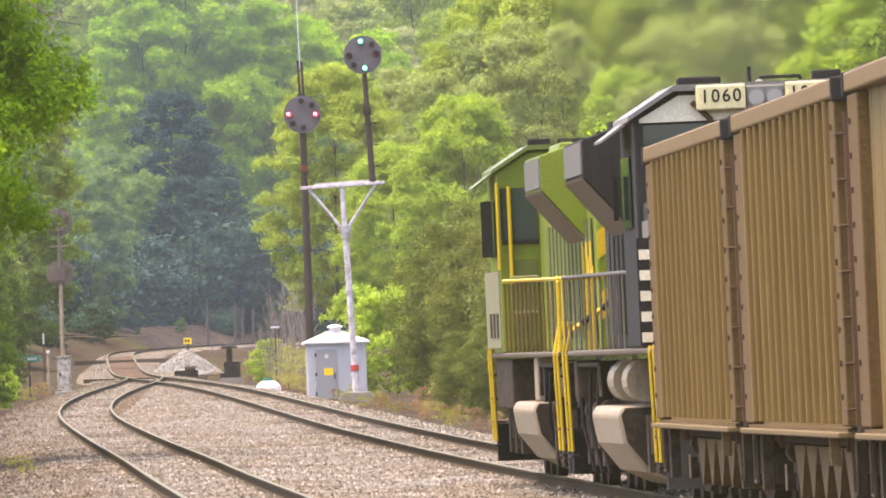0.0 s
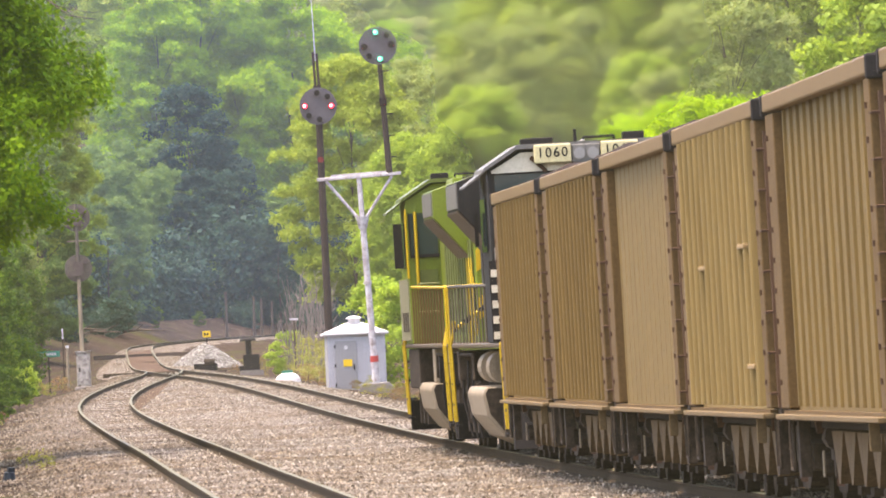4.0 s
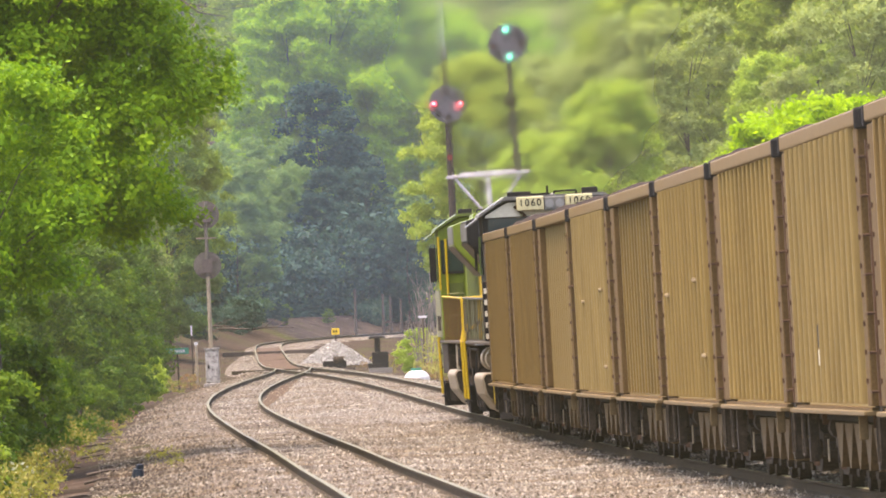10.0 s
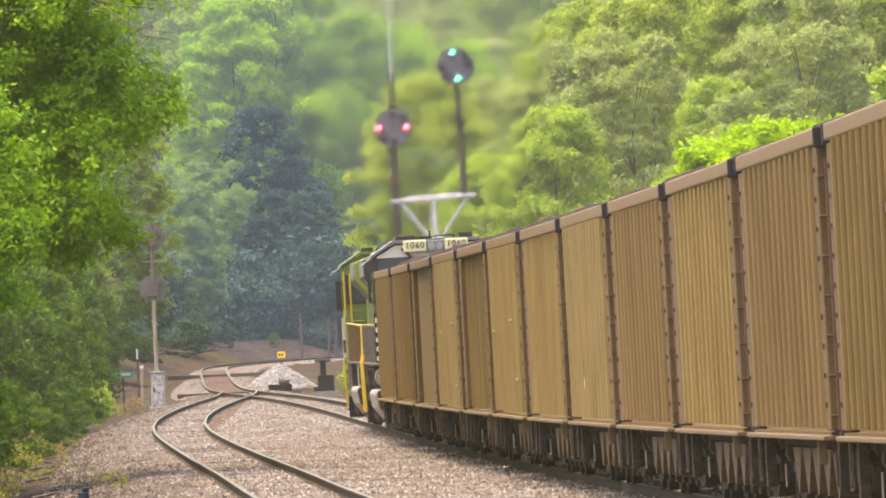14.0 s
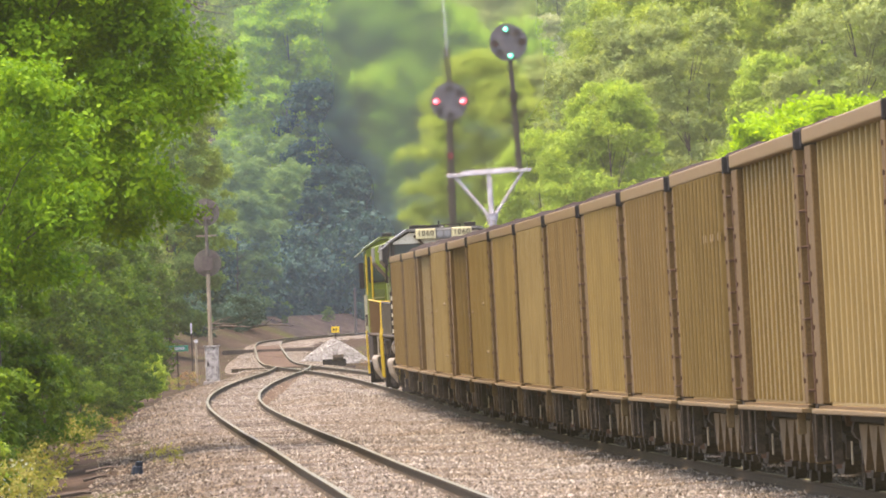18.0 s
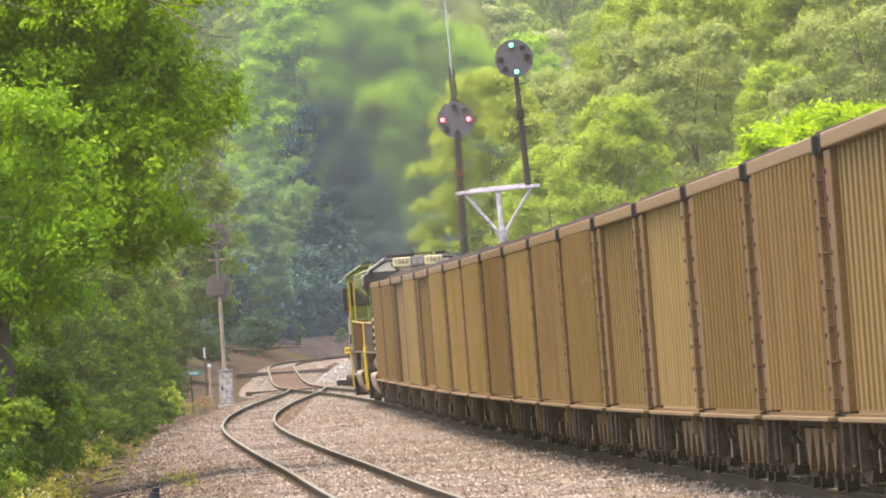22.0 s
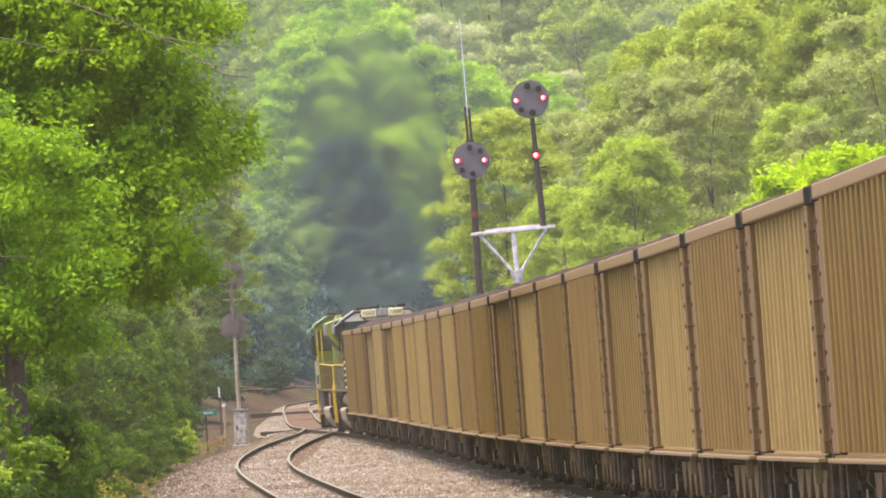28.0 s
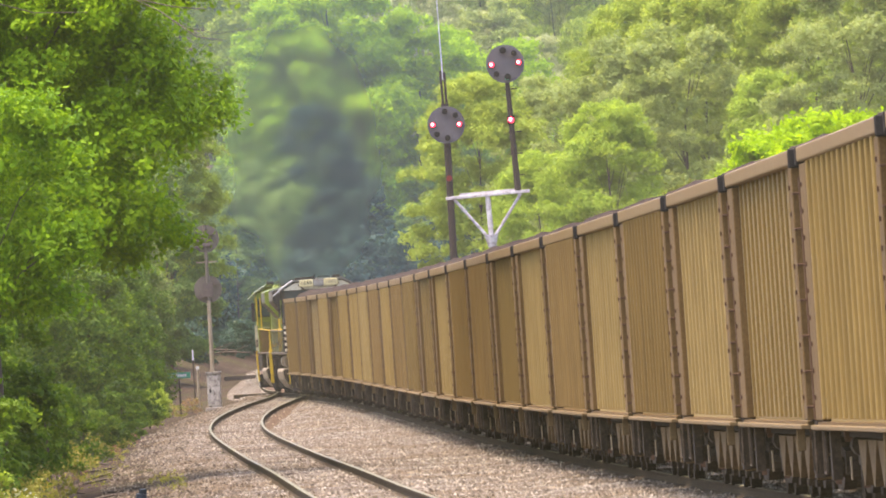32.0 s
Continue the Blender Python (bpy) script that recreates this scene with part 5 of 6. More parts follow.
def sign(name, x, y, z0, zc, w, h, mat, label, bars=0, barmat=None):
    s = thing(name, pose(x, y, z0), label, "sign")
    part("post", Shape().tube((0, 0.03, -0.4), (0, 0.03, zc - z0), 0.035, n=8), BARK if name == "marker_post" else POLE, s)
    b = part("board", Shape().box(-w / 2, w / 2, -0.02, 0.0, zc - z0 - h / 2, zc - z0 + h / 2), mat, s, bevel=0.004)
    for k in range(bars):
        bw = w * 0.7 / bars
        part("lettering", Shape().box(-w * 0.35 + bw * k, -w * 0.35 + bw * (k + 0.7), -0.024, -0.02, zc - z0 - h * 0.22, zc - z0 + h * 0.22), barmat, b)
    return s


sign("trackside_sign", -8.93, 690, 2.75, 3.90, 0.42, 0.33, SIGNY, "small yellow sign on a short post", 2, DARK)
sign("station_sign", -12.88, 505, 0.9, 2.72, 0.9, 0.24, SIGNG, "long green name sign with pale lettering", 7, WHITE)
sign("marker_post", -2.83, 472, 1.0, 3.52, 0.32, 0.08, WHITE, "thin brown post with a small white crosspiece")
sign("white_post", -14.6, 600, 2.2, 3.9, 0.07, 0.5, WHITE, "thin white marker post")

bt_ = thing("dumped_tub", pose(-6.45, 222, float(lie(-6.45, 222)) + 0.05, 8, 0, 30), "small dark blue tub lying on the gravel", "tub")
part("tub", Shape().tube((0, 0, 0), (0, 0, 0.16), 0.12, 0.09, 10).box(-0.03, 0.09, -0.03, 0.03, 0.15, 0.24), BLUE, bt_)


# ---- trees ----
def leaf_cloud(seed, lobes, per, leaf, squash=0.75, twig=0.26):
    """Leaves on twigs round a set of lobes (x, y, z, r): sprays that face outwards and up, with gaps between them."""
    r = np.random.RandomState(seed)
    out = []
    for x, y, z, rad in lobes:
        m = max(8, int(3.2 * (rad / twig) ** 2))
        n = max(m, int(1.25 * per * rad * rad))
        d = r.normal(size=(m, 3))
        d /= np.linalg.norm(d, axis=1)[:, None]
        d[:, 2] = np.where(d[:, 2] < -0.35, -d[:, 2] * 0.6, d[:, 2])
        rr = rad * (0.45 + 0.62 * r.rand(m) ** 0.6)
        tc = d * rr[:, None] * np.array((1, 1, squash)) + (x, y, z)
        tn = d * 0.7 + r.normal(size=(m, 3)) * 0.45 + (0, 0, 0.25)
        ts = twig * (0.6 + 0.8 * r.rand(m))
        k = r.randint(m, size=n)
        off = r.normal(size=(n, 3)) * np.array((1, 1, 0.8)) * ts[k, None] * 0.55
        c = tc[k] + off
        nrm = tn[k] + r.normal(size=(n, 3)) * 0.34
        nrm /= np.linalg.norm(nrm, axis=1)[:, None]
        u = np.cross(nrm, r.normal(size=(n, 3)))
        u /= np.linalg.norm(u, axis=1)[:, None] + 1e-9
        w = np.cross(nrm, u)
        s = leaf * (0.55 + 0.9 * r.rand(n))[:, None]
        out.append(np.stack([c - u * s, c - w * s * 0.55 + nrm * s * 0.12, c + u * s, c + w * s * 0.55 + nrm * s * 0.12], 1))
    return np.concatenate(out)


def crown_lobes(seed, h, low, width, n, lean=0.0, full=0.6):
    """Lobes over an egg-shaped crown from low to h."""
    r = np.random.RandomState(seed)
    out = []
    for i in range(int(n * 1.9)):
        u = r.rand()
        z = low + (h - low) * u
        prof = math.sin(math.pi * min(0.98, 0.14 + 0.82 * u)) ** full
        a = r.rand() * 6.283
        q = (0.35 + 0.65 * r.rand() ** 0.5) * width / 2 * prof
        rad = width * (0.055 + 0.085 * r.rand()) * (0.75 + 0.25 * prof)
        out.append((q * math.cos(a) + lean * u, q * math.sin(a), z, rad))
    return out


def limbs(seed, h, low, lobes, r0):
    """Tapered trunk and a limb to every third lobe."""
    rng = random.Random(seed)
    sh = Shape()
    pts = [Vector((0, 0, -0.5))]
    k = 6
    for i in range(1, k + 1):
        pts.append(Vector((rng.uniform(-0.12, 0.12) * i * r0 * 3, rng.uniform(-0.12, 0.12) * i * r0 * 3, h * 0.85 * i / k)))
    for i in range(k):
        sh.tube(pts[i], pts[i + 1], r0 * (1 - i / k * 0.85), r0 * (1 - (i + 1) / k * 0.85), 8)
    for x, y, z, rad in lobes[::9]:
        j = min(k - 1, max(1, int(z * 0.75 / (h * 0.85) * k)))
        mid = (pts[j] + Vector((x, y, z))) / 2 + Vector((0, 0, 0.4))
        sh.tube(pts[j], mid, r0 * 0.18, r0 * 0.09, 6)
        sh.tube(mid, mid.lerp(Vector((x, y, z)), 0.8), r0 * 0.09, r0 * 0.03, 6)
    return sh


def tree(name, seed, h, low, width, n, per, leaf, mat, label, r0=0.2, group="", category="tree", squash=0.75, twig=0.26, full=0.6):
    t = thing(name, Matrix(), label, category, group)
    lobes = crown_lobes(seed, h, low, width, n, 0.0, full)
    tk_ = part("trunk", limbs(seed, h, low, lobes, r0), BARK, t)
    if h < 4:
        tk_["kind"] = "stuff"
    part("crown", big_mesh("crown", leaf_cloud(seed + 50, lobes, per, leaf, squash, max(twig, leaf * 2.6) if h > 4 else 0.14), 4, mat), None, t)
    return t


def put(ob, x, y, s=1.0, turn=0.0, dz=0.0):
    m = pose(x, y, float(lie(x, y)) + dz, 0, 0, turn) @ Matrix.Scale(s, 4)
    if ob.get("used"):
        return copy_thing(ob, m)
    ob["used"] = 1
    ob.matrix_basis = m
    return ob


def plant(*rows):
    for ob, x, y, s, turn in rows:
        put(ob, x, y, s, turn)


# kinds: near the camera the leaves are finer
near_a = tree("maple_tree", 11, 12.6, 4.9, 8.4, 140, 1150, 0.060, LEAF_NEAR, "leafy green maple tree at the wood's edge", 0.22, "trees beside the siding", full=0.28)
near_b = tree("maple_tree", 12, 13, 0.8, 8.0, 80, 750, 0.080, LEAF_NEAR, "broad bright green tree with low branches", 0.2, "trees beside the siding")
lime_a = tree("locust_tree", 21, 8.8, 2.6, 4.8, 48, 1300, 0.08, LEAF_LIME, "lime-green young tree in fresh leaf", 0.13, "trees beside the main line")
near_c = tree("maple_tree", 13, 7.4, 3.8, 4.0, 72, 1600, 0.056, LEAF_NEAR, "bright green maple bough in bright fresh leaf", 0.1, "trees beside the siding", full=0.3)
vivid = tree("locust_tree", 22, 6.9, 2.2, 5.2, 52, 1300, 0.08, LEAF_VIVID, "vivid lime-green young tree in fresh leaf", 0.12, "trees beside the main line")
band = tree("woodland_tree", 34, 19, 2.0, 9.5, 80, 420, 0.12, LEAF_BAND, "bright lime-green spring tree on the hillside", 0.15, "wood on the hillside")
mid_a = tree("woodland_tree", 31, 17, 2.0, 9.0, 96, 520, 0.096, LEAF_MID, "tall green woodland tree in leaf", 0.16, "wood along the railway")
mid_b = tree("woodland_tree", 32, 20, 4.0, 9.5, 96, 480, 0.098, LEAF_FAR, "tall yellow-green woodland tree", 0.16, "wood along the railway")
mid_c = tree("woodland_tree", 33, 15, 1.5, 8.0, 90, 540, 0.094, LEAF_LIME, "bright lime-green woodland tree in leaf", 0.16, "wood along the railway")
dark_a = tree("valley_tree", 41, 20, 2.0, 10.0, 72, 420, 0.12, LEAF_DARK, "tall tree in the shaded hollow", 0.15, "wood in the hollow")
dark_b = tree("valley_tree", 42, 20, 2.0, 9.0, 66, 420, 0.12, LEAF_NIGHT, "tree in the hollow, shade and haze in its leaf colour", 0.15, "wood in the hollow")
pale_a = tree("poplar_tree", 43, 22, 3.0, 8.0, 66, 420, 0.12, LEAF_PALE, "pale silver-green poplar tree in leaf", 0.16, "poplars on the hillside")
hill_a = tree("hillside_tree", 44, 19, 0.6, 10.0, 70, 210, 0.14, LEAF_FAR, "yellow-green spring tree on the far hillside", 0.13, "wood on the hillside")
hill_b = tree("hillside_tree", 45, 19, 0.6, 10.0, 70, 210, 0.14, LEAF_MID, "green spring tree on the far hillside", 0.13, "wood on the hillside")
cedar = tree("cedar_shrub", 51, 6.0, 0.3, 4.6, 84, 1300, 0.05, LEAF_CEDAR, "bushy olive-green cedar shrub", 0.1, "shrubs beside the main line", "shrub")
weeds = tree("weed_clump", 65, 2.6, 0.2, 1.8, 26, 260, 0.06, LEAF_WEED, "tall pale yellow-green weeds beside the line", 0.02, "weeds beside the line", "weeds")
brush = tree("dry_brush", 61, 1.5, 0.1, 2.2, 24, 700, 0.045, LEAF_BROWN, "dry red-brown brush beside the rails", 0.03, "brush beside the line", "bush")
shrub = tree("green_shrub", 62, 3.0, 0.2, 3.0, 36, 1000, 0.07, LEAF_LIME, "low bright green shrub in fresh leaf", 0.05, "shrubs beside the line", "shrub")
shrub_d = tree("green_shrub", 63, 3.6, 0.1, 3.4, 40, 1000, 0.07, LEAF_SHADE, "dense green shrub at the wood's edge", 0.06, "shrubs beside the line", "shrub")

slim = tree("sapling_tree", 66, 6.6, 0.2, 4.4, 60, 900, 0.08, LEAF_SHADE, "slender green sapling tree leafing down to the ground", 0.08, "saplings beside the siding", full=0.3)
white = tree("flowering_weed", 67, 1.1, 0.1, 1.3, 14, 500, 0.04, LEAF_WHITE, "low weed with small white flowers", 0.015, "weeds beside the siding", "weeds")
grass = tree("grass_tuft", 68, 1.0, 0.05, 1.2, 16, 500, 0.05, LEAF_STRAW, "tuft of dry yellow-green grass", 0.01, "grass beside the siding", "grass")
shrub_f = tree("valley_shrub", 64, 4.2, 0.1, 4.6, 30, 260, 0.15, LEAF_NIGHT, "shrub on the far bank with shade in its leaf colour", 0.06, "shrubs on the far bank", "shrub")

plant(
    (near_a, -9.85, 246, 1.0, 110), (near_a, -13.4, 252, 1.25, 120), (near_c, -8.75, 212, 1.0, 100), (near_b, -12.0, 224, 0.85, 190), (near_a, -14.5, 262, 1.05, 200),
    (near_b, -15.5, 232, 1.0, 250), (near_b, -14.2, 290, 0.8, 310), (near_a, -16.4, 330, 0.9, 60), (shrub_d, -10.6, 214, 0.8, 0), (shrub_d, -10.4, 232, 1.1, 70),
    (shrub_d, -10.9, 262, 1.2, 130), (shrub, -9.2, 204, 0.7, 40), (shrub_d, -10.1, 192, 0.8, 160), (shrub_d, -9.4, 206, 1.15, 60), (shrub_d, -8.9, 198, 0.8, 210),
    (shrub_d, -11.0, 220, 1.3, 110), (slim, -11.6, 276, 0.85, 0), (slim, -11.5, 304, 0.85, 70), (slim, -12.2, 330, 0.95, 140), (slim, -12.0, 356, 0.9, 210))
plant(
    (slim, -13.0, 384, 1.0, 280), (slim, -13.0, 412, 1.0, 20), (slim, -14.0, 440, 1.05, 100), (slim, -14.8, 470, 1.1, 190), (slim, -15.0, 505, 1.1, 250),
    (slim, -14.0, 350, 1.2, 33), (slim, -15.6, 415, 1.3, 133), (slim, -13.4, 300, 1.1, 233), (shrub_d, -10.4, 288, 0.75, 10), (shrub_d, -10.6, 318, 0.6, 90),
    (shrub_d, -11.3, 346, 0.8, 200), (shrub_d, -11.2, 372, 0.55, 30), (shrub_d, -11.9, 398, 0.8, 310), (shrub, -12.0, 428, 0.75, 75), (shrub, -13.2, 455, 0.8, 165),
    (white, -8.3, 206, 0.9, 0), (white, -8.6, 214, 1.0, 90), (grass, -7.1, 189, 0.8, 0), (grass, -7.4, 196, 0.9, 60), (grass, -7.7, 206, 0.9, 120))
plant(
    (grass, -8.0, 218, 1.0, 180), (grass, -8.5, 231, 1.0, 240), (grass, -9.0, 246, 1.1, 300), (grass, -9.3, 262, 1.0, 30), (grass, -9.5, 280, 1.0, 100),
    (grass, -9.8, 300, 1.1, 170), (grass, -7.6, 190, 1.1, 220), (grass, -8.2, 204, 1.2, 280), (grass, -8.8, 222, 1.2, 340), (grass, -12.2, 478, 0.6, 10),
    (grass, -12.9, 492, 0.7, 80), (grass, -13.6, 506, 0.7, 140), (grass, -12.6, 520, 0.6, 200), (brush, -12.0, 488, 0.4, 30), (brush, -13.3, 515, 0.5, 90),
    (grass, -14.2, 530, 0.7, 300), (brush, -8.4, 226, 0.45, 20), (brush, -9.0, 252, 0.45, 100), (brush, -9.8, 290, 0.5, 180), (brush, -10.4, 335, 0.5, 260))
plant(
    (brush, -10.8, 365, 0.5, 330))
plant(
    (mid_a, -17.5, 420, 0.8, 0), (mid_c, -16.8, 470, 0.75, 70), (mid_b, -18.5, 520, 0.8, 120), (mid_a, -17.8, 560, 0.85, 10), (mid_a, -20.5, 610, 0.9, 220),
    (mid_b, -21, 660, 0.95, 300), (mid_a, -22, 720, 1.0, 80), (mid_b, -24, 480, 1, 180), (mid_a, -27, 570, 1, 270), (mid_b, -20, 780, 1.0, 33),
    (cedar, 3.5, 396, 0.95, 0), (cedar, 4.5, 372, 0.95, 80), (cedar, 5.6, 350, 1.0, 150), (cedar, 4.4, 415, 1.1, 220), (cedar, 6.8, 385, 1.2, 300),
    (cedar, 6.5, 330, 1.0, 20), (brush, 2.3, 386, 1.1, 15), (brush, 2.9, 366, 1.15, 200), (brush, 2.1, 362, 0.6, 0), (brush, 2.9, 340, 0.65, 90), (brush, 3.6, 320, 0.6, 180), (brush, 4.2, 300, 0.6, 270))
plant(
    (brush, 2.5, 350, 0.55, 45), (brush, 3.2, 330, 0.6, 145), (weeds, 2.3, 356, 0.4, 5), (weeds, -1.7, 441, 1.5, 33), (weeds, -2.3, 454, 1.6, 95), (weeds, -1.3, 436, 1.2, 150), (weeds, 3.0, 334, 0.4, 65), (cedar, 3.1, 352, 0.42, 200),
    (cedar, 3.8, 336, 0.45, 20), (brush, 0.9, 398, 0.6, 10), (shrub, 0.5, 442, 1.75, 0), (shrub, 1.6, 440, 1.75, 200), (weeds, -1.0, 462, 1.7, 120),
    (weeds, -2.3, 500, 1.9, 20), (weeds, -2.9, 490, 1.8, 310), (shrub, -3.4, 522, 0.9, 140), (weeds, -1.6, 452, 1.5, 10), (weeds, -2.1, 468, 1.5, 70),
    (weeds, -2.4, 484, 1.6, 140), (weeds, -3.0, 505, 1.6, 200), (weeds, -1.2, 446, 1.4, 250), (weeds, -2.0, 492, 1.6, 300), (weeds, -1.9, 460, 1.3, 350))
plant(
    (brush, -1.5, 447, 1.0, 40), (brush, -2.0, 458, 1.1, 80), (brush, -2.5, 474, 1.1, 160), (weeds, -7.5, 194, 0.5, 30), (weeds, -8.0, 208, 0.5, 130),
    (weeds, -9.4, 245, 0.6, 230), (dark_a, -18.2, 700, 0.6, 40), (dark_a, -20.0, 690, 0.65, 140), (weeds, 0.7, 406, 0.35, 0), (weeds, -0.5, 418, 0.35, 50),
    (vivid, 9.6, 378, 1.16, 0), (vivid, 11.2, 382, 0.95, 75), (lime_a, 17.4, 392, 1.3, 130), (vivid, 13.2, 396, 0.8, 250), (mid_c, 4.6, 500, 0.95, 0),
    (mid_a, 8.2, 520, 0.95, 90), (mid_c, 11.5, 505, 0.9, 180), (mid_a, 14.5, 500, 0.95, 270), (mid_b, 17.5, 515, 0.9, 30), (mid_a, 21, 520, 1.0, 140))
plant(
    (mid_c, 2.0, 545, 0.85, 60), (mid_a, 5.5, 560, 1.0, 200), (mid_b, 10, 575, 1.0, 300), (mid_b, 15, 570, 1.0, 10), (mid_a, 20, 580, 1.0, 100),
    (mid_b, 25, 570, 1.0, 190), (mid_b, -0.5, 600, 0.9, 75), (mid_a, 3, 640, 1.0, 165), (mid_b, 8, 650, 1.05, 255), (mid_b, 14, 650, 1.1, 345))

# shaded hollow round the far curve
rt = random.Random(12)
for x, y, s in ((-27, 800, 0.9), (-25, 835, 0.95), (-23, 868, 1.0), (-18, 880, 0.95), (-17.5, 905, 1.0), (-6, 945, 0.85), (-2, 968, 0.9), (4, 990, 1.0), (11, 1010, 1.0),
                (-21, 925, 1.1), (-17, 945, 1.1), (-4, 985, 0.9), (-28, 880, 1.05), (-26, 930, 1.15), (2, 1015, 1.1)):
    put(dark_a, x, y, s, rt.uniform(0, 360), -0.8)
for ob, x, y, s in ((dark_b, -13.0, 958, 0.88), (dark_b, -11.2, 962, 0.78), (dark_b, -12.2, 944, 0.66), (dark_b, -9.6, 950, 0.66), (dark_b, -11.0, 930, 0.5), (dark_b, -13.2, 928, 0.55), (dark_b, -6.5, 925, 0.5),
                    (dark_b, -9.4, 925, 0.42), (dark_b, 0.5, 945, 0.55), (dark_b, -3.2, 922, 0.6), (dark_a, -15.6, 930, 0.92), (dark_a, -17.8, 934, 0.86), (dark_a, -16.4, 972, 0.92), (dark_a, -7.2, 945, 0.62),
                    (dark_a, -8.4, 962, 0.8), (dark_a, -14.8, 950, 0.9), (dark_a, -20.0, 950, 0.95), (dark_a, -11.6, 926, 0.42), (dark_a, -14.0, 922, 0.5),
                    (pale_a, -11, 1060, 0.8), (pale_a, -7.5, 1068, 1.1), (pale_a, -3.5, 1072, 1.1), (pale_a, 0.5, 1070, 1.05), (pale_a, 4.5, 1075, 0.95), (pale_a, 22, 1090, 1.0),
                    (band, -16, 1000, 1.10), (band, -12.5, 1003, 1.25), (band, -9, 1006, 1.08), (band, -5.4, 1008, 1.04), (band, -2.0, 1012, 1.00), (band, 2.0, 1018, 0.96)):
    put(ob, x, y, s, rt.uniform(0, 360), -0.5)
for i in range(26):
    u = i / 25
    x, y = -24 + 36 * u, 852 + 150 * u ** 0.8
    put(shrub_f, x + rt.uniform(-1, 1), y + 8 + rt.uniform(-2, 4), rt.uniform(0.9, 1.5), rt.uniform(0, 360), -0.3)


spots = []
for j in range(7):
    y = 1075 + j * 40
    for i in range(10):
        spots.append((-42 + i * 8.6 + rt.uniform(-3, 3) + (j % 2) * 4, y + rt.uniform(-14, 14), rt.uniform(0.85, 1.25)))
for j in range(4):
    for i in range(3):
        spots.append((20 + i * 7 + rt.uniform(-2, 2), 640 + j * 85 + rt.uniform(-20, 20), rt.uniform(0.85, 1.15)))
        spots.append((-30 - i * 7 + rt.uniform(-2, 2), 600 + j * 90 + rt.uniform(-20, 20), rt.uniform(0.85, 1.15)))
for x, y, k in spots:
    put(rt.choice((hill_a, hill_a, hill_b)), x, y, k, rt.uniform(0, 360), -0.4)


for i in range(46):
    x, y, h = main_line.spot(640 + 230 * rt.random())
    d = rt.uniform(4.5, 9.5)
    put(rt.choice((shrub_f, shrub_f, shrub_d)), x - d * math.cos(radians(h)), y - d * math.sin(radians(h)), rt.uniform(0.16, 0.42), rt.uniform(0, 360), -0.1)
for x, y, k in ((-6.3, 238, 0.5), (-6.7, 243, 0.45), (-6.0, 232, 0.35), (-8.6, 268, 0.5), (-9.2, 300, 0.5), (-10.2, 340, 0.5)):
    put(grass, x, y, k, rt.uniform(0, 360), -0.05)


# a leafless bush and pale trunks
def bare_bush(x, y, h, seed):
    rng = random.Random(seed)
    t = thing("bare_bush", pose(x, y, float(lie(x, y)) - 0.1), "grey leafless bush with fine upright twigs", "bush")
    for k in range(9):
        a = rng.uniform(0, 6.283)
        r = rng.uniform(0.1, 0.7) * h * 0.28
        top = Vector((r * math.cos(a), r * math.sin(a), h * rng.uniform(0.7, 1.0)))
        sh = Shape()
        mid = top * 0.5 + Vector((rng.uniform(-0.1, 0.1), rng.uniform(-0.1, 0.1), 0.2))
        sh.tube((0, 0, 0), mid, 0.03, 0.018, 5).tube(mid, top, 0.018, 0.006, 5)
        for j in range(7):
            p = mid.lerp(top, rng.random())
            sh.tube(p, p + Vector((rng.uniform(-0.35, 0.35), rng.uniform(-0.35, 0.35), rng.uniform(0.2, 0.6))), 0.010, 0.004, 4)
        part("stem", sh, BARKG, t)


BARKG = worn("grey_bark", (0.20, 0.17, 0.145), (0.11, 0.09, 0.075), 0.95, 0, 3.0, 0.6)
bare_bush(-2.75, 476, 4.2, 5)
bare_bush(-2.2, 488, 3.6, 6)
bare_bush(-3.2, 498, 3.2, 7)
bare_bush(-1.9, 470, 4.4, 8)
bare_bush(-1.5, 460, 3.8, 9)
# tufts of grass and dry brush along the main line's edge
for i in range(34):
    y = 290 + 150 * (i / 33) + rt.uniform(-3, 3)
    x = float(main_line.x(y)) + 2.6 + rt.uniform(0, 1.5)
    put(rt.choice((grass, grass, brush)), x, y, rt.uniform(0.3, 0.6), rt.uniform(0, 360))
for i in range(26):
    y = 555 + 110 * (i / 25) + rt.uniform(-3, 3)
    x = float(main_line.x(y)) + 3.0 + rt.uniform(0, 3.5)
    put(rt.choice((grass, brush)), x, y, rt.uniform(0.35, 0.6), rt.uniform(0, 360))
for x, y, h in ((-10.0, 882, 3.6), (-8.2, 896, 3.2), (-7.7, 899, 3.0), (-7.0, 905, 2.8)):
    tr = thing("tree_trunk", pose(x, y, float(lie(x, y)) - 0.2), "pale bare trunk standing before the dark wood", "tree trunk", "trunks in the hollow")
    part("trunk", Shape().tube((0, 0, 0), (0.05, 0, h), 0.12, 0.08, 8), BARK, tr)

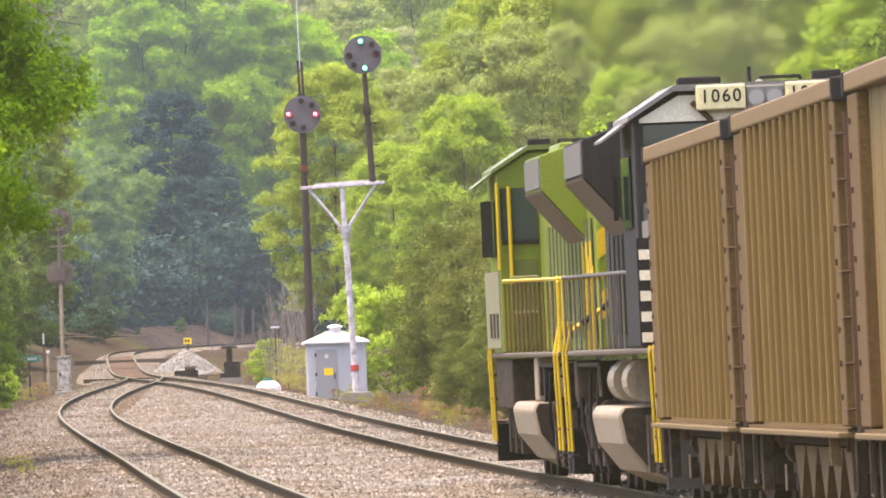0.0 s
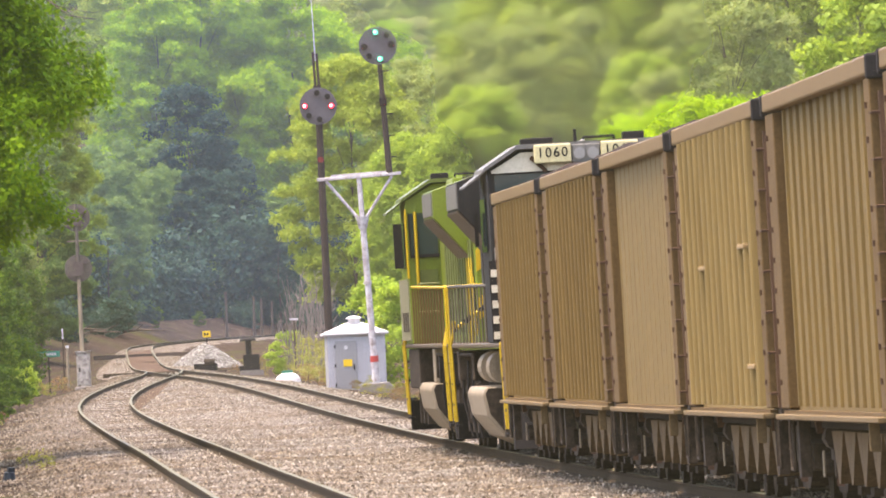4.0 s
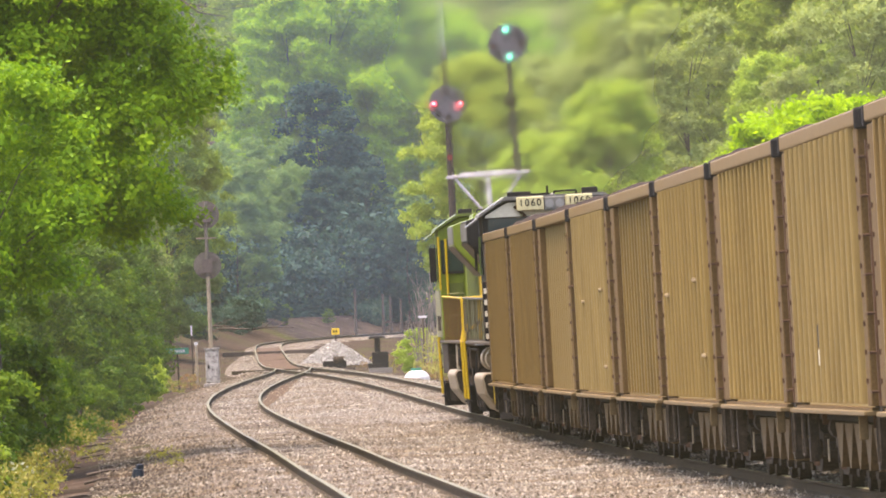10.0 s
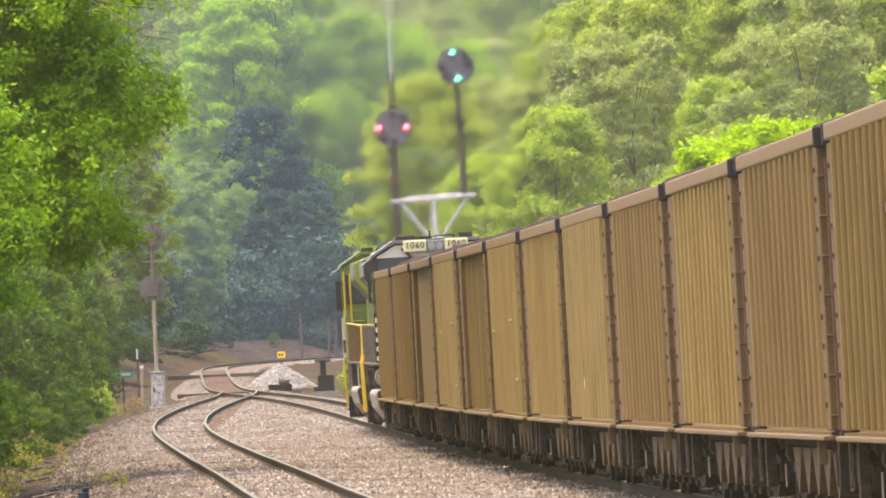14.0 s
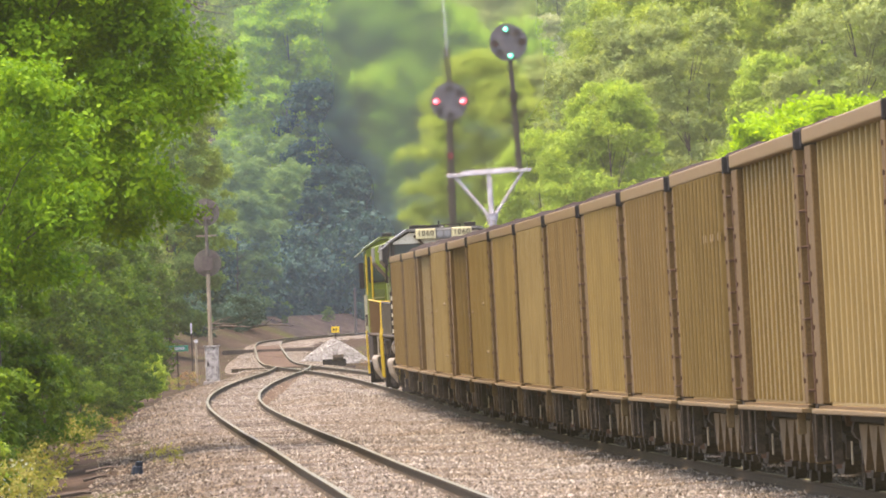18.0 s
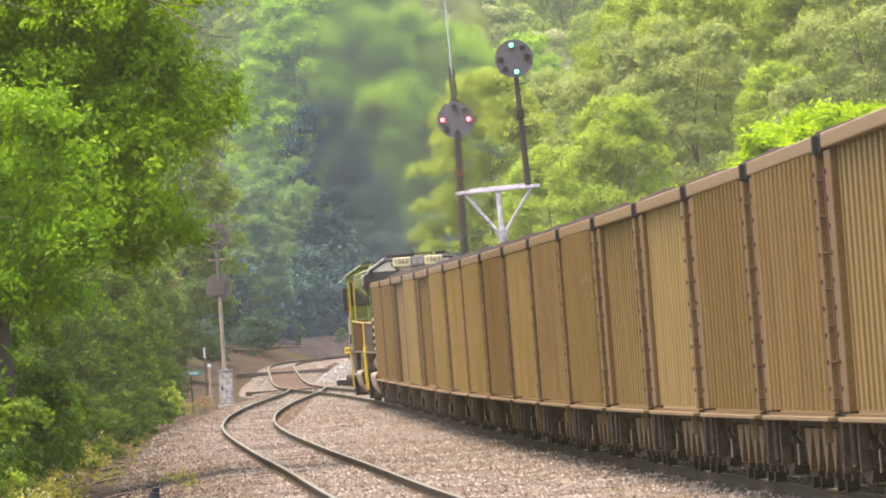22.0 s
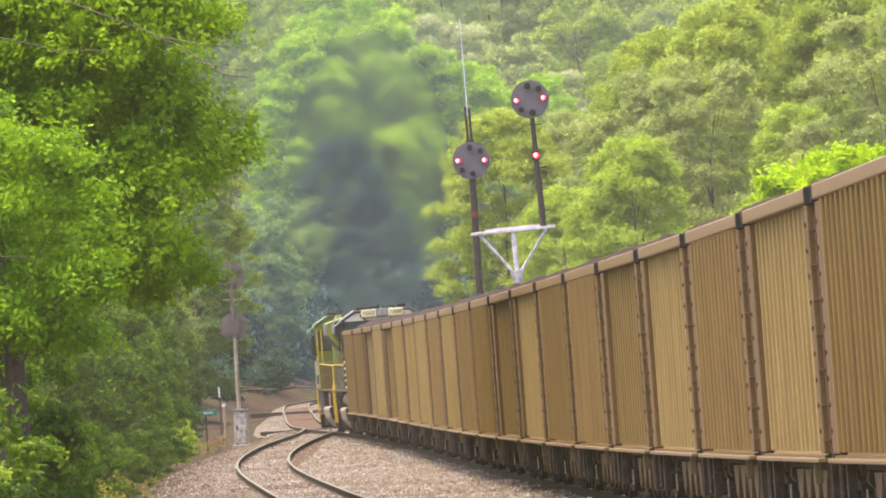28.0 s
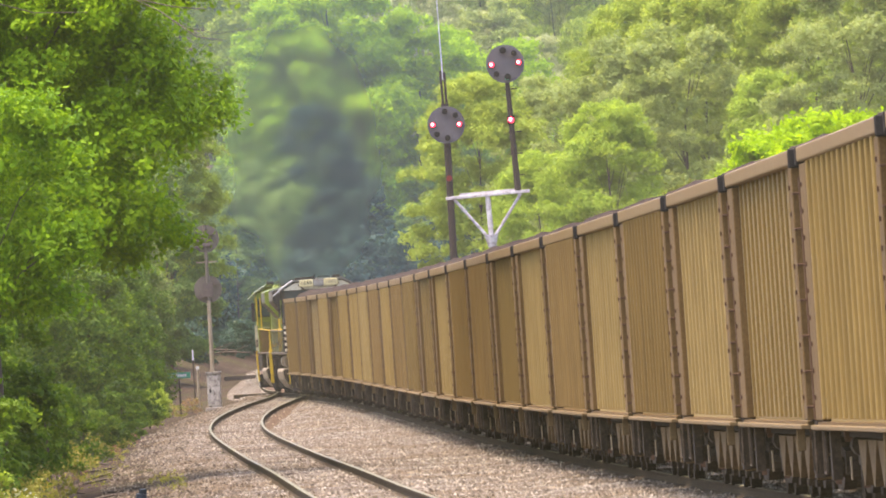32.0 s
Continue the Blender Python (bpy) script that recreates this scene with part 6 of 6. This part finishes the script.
# dead boughs that hang from the near trees
bough = thing("dead_bough", Matrix(), "bare grey dead bough reaching out of a tree", "bough")
for pts in (((-8.6, 242, 10.2), (-6.8, 240, 9.35), (-6.1, 239, 8.95), (-5.62, 239, 8.6), (-5.0, 239, 8.45), (-4.35, 239, 8.5)), ((-6.5, 239.5, 9.2), (-5.8, 239, 9.0), (-5.2, 239, 8.92)), ((-6.1, 239, 8.95), (-5.4, 238.5, 8.4), (-4.9, 238.5, 8.3)),
            ((-10.4, 240, 9.6), (-9.2, 238, 9.25), (-8.4, 238, 9.0), (-7.4, 238, 8.96)), ((-10.0, 214, 5.6), (-9.2, 209.5, 5.0), (-8.7, 209, 4.75), (-8.1, 209, 4.72))):
    sh = Shape()
    for i in range(len(pts) - 1):
        sh.tube(pts[i], pts[i + 1], 0.013 - 0.002 * i, 0.011 - 0.002 * i, 6)
    part("branch", sh, BARK, bough)
for x, y, h, turn in ((-20.2, 790, 4.2, 62), (-19.2, 806, 3.6, 70), (-19.6, 770, 2.6, 110), (-20.4, 760, 3.2, 40), (-17.0, 846, 3.4, 75)):
    fb = thing("fallen_branch", pose(x, y, float(lie(x, y)) + 0.12, 0, 0, turn - 90), "dead grey branch lying on the earth bank", "branch", "branches on the bank")
    part("stem", Shape().tube((0, 0, 0), (h * 0.5, 0.1, 0.12), 0.09, 0.07, 6).tube((h * 0.5, 0.1, 0.12), (h, 0, 0.0), 0.07, 0.03, 6).tube((h * 0.6, 0.1, 0.1), (h * 0.9, 0.5, 0.5), 0.04, 0.015, 5).tube((h * 0.4, 0.1, 0.1), (h * 0.6, -0.4, 0.5), 0.04, 0.015, 5), BARK, fb)

for i in range(16):
    y = 205 + 12 * i + rt.uniform(-4, 4)
    x = float(left_x(y)) - rt.uniform(3.3, 4.8)
    k = rt.uniform(0.7, 1.6)
    fb = thing("fallen_branch", pose(x, y, float(lie(x, y)) + 0.06, 0, 0, rt.uniform(-25, 25)), "dead grey branch lying on the earth shoulder", "branch", "branches on the shoulder")
    part("stem", Shape().tube((0, 0, 0), (k * 0.5, 0.1, 0.08), 0.035, 0.028, 6).tube((k * 0.5, 0.1, 0.08), (k, 0, 0.02), 0.028, 0.012, 6).tube((k * 0.5, 0.1, 0.06), (k * 0.8, 0.3, 0.25), 0.018, 0.006, 5), BARK, fb)

# sheets imitate haze: near ones lift blacks, far ones tint hollow blue, hillside pale
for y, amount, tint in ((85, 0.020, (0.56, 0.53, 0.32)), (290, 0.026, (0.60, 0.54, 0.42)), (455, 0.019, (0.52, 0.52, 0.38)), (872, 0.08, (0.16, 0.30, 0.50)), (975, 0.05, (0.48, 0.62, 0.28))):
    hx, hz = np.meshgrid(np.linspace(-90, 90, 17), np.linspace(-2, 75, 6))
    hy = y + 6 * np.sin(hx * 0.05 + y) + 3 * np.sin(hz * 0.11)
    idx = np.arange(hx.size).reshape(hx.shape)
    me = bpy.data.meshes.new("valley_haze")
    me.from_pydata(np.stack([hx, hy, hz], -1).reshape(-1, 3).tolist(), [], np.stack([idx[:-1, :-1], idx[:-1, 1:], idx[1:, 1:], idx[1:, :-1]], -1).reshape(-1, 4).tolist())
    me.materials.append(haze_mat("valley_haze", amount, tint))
    tagged(new("valley_haze", me), "thin tinted sheet imitating haze across the railway valley", "haze", kind="stuff")


def wisp_mesh(name, x0, x1, z0, z1, mat):
    """A gently curled sheet of hot air across the track."""
    wx, wz = np.meshgrid(np.linspace(x0, x1, 9), np.linspace(z0, z1, 9))
    wy = 0.5 * np.sin(wx * 0.9 + wz * 0.6)
    idx = np.arange(wx.size).reshape(wx.shape)
    me = bpy.data.meshes.new(name)
    me.from_pydata(np.stack([wx, wy, wz], -1).reshape(-1, 3).tolist(), [], np.stack([idx[:-1, :-1], idx[:-1, 1:], idx[1:, 1:], idx[1:, :-1]], -1).reshape(-1, 4).tolist())
    me.materials.append(mat)
    me.polygons.foreach_set("use_smooth", [True] * len(me.polygons))
    return me


def shimmer_mat(core, reach):
    """Hot air: clear, but it bends the light a little and so blurs what lies behind."""
    m, n, l, b = material("hot_exhaust_air")
    n.remove(b)
    place = n.new("ShaderNodeTexCoord").outputs["Object"]
    dist = n.new("ShaderNodeVectorMath")
    dist.operation = "LENGTH"
    mp = n.new("ShaderNodeMapping")
    mp.vector_type = "TEXTURE"
    mp.inputs["Location"].default_value, mp.inputs["Scale"].default_value = core, reach
    l.new(place, mp.inputs["Vector"])
    l.new(mp.outputs["Vector"], dist.inputs[0])
    fall = ramp(n, ((0.0, (0.90, 0.90, 0.90)), (0.45, (0.70, 0.70, 0.70)), (0.95, (0, 0, 0))))
    fall.color_ramp.interpolation = "EASE"
    swirl = noise_tex(n, l, 0.35, 2, place)
    add = n.new("ShaderNodeMath")
    add.operation = "MULTIPLY_ADD"
    add.inputs[1].default_value, add.inputs[2].default_value = 0.5, -0.25
    l.new(swirl.outputs["Fac"], add.inputs[0])
    total = n.new("ShaderNodeMath")
    l.new(dist.outputs["Value"], total.inputs[0])
    l.new(add.outputs[0], total.inputs[1])
    l.new(total.outputs[0], fall.inputs["Fac"])
    tp, rf, df = n.new("ShaderNodeBsdfTransparent"), n.new("ShaderNodeBsdfRefraction"), n.new("ShaderNodeBsdfTranslucent")
    rf.inputs["IOR"].default_value, rf.inputs["Roughness"].default_value = 1.0038, 0.42
    df.inputs["Color"].default_value = (0.40, 0.40, 0.24, 1)
    hot, mx = n.new("ShaderNodeMixShader"), n.new("ShaderNodeMixShader")
    hot.inputs[0].default_value = 0.04
    l.new(rf.outputs[0], hot.inputs[1])
    l.new(df.outputs[0], hot.inputs[2])
    l.new(fall.outputs["Color"], mx.inputs[0])
    l.new(tp.outputs[0], mx.inputs[1])
    l.new(hot.outputs[0], mx.inputs[2])
    l.new(mx.outputs[0], n["Material Output"].inputs["Surface"])
    return m


# hot exhaust over the two engines
WISPS = []
hot = wisp_mesh("exhaust_haze", -3.9, 4.9, 3.3, 17.5, shimmer_mat((0.5, 0.0, 9.6), (4.2, 3.0, 7.2)))
for back in (20.0,):
    WISPS.append((tagged(new("exhaust_haze", hot), "hot shimmering exhaust rising over the engine", "exhaust", kind="stuff"), back))

motions()
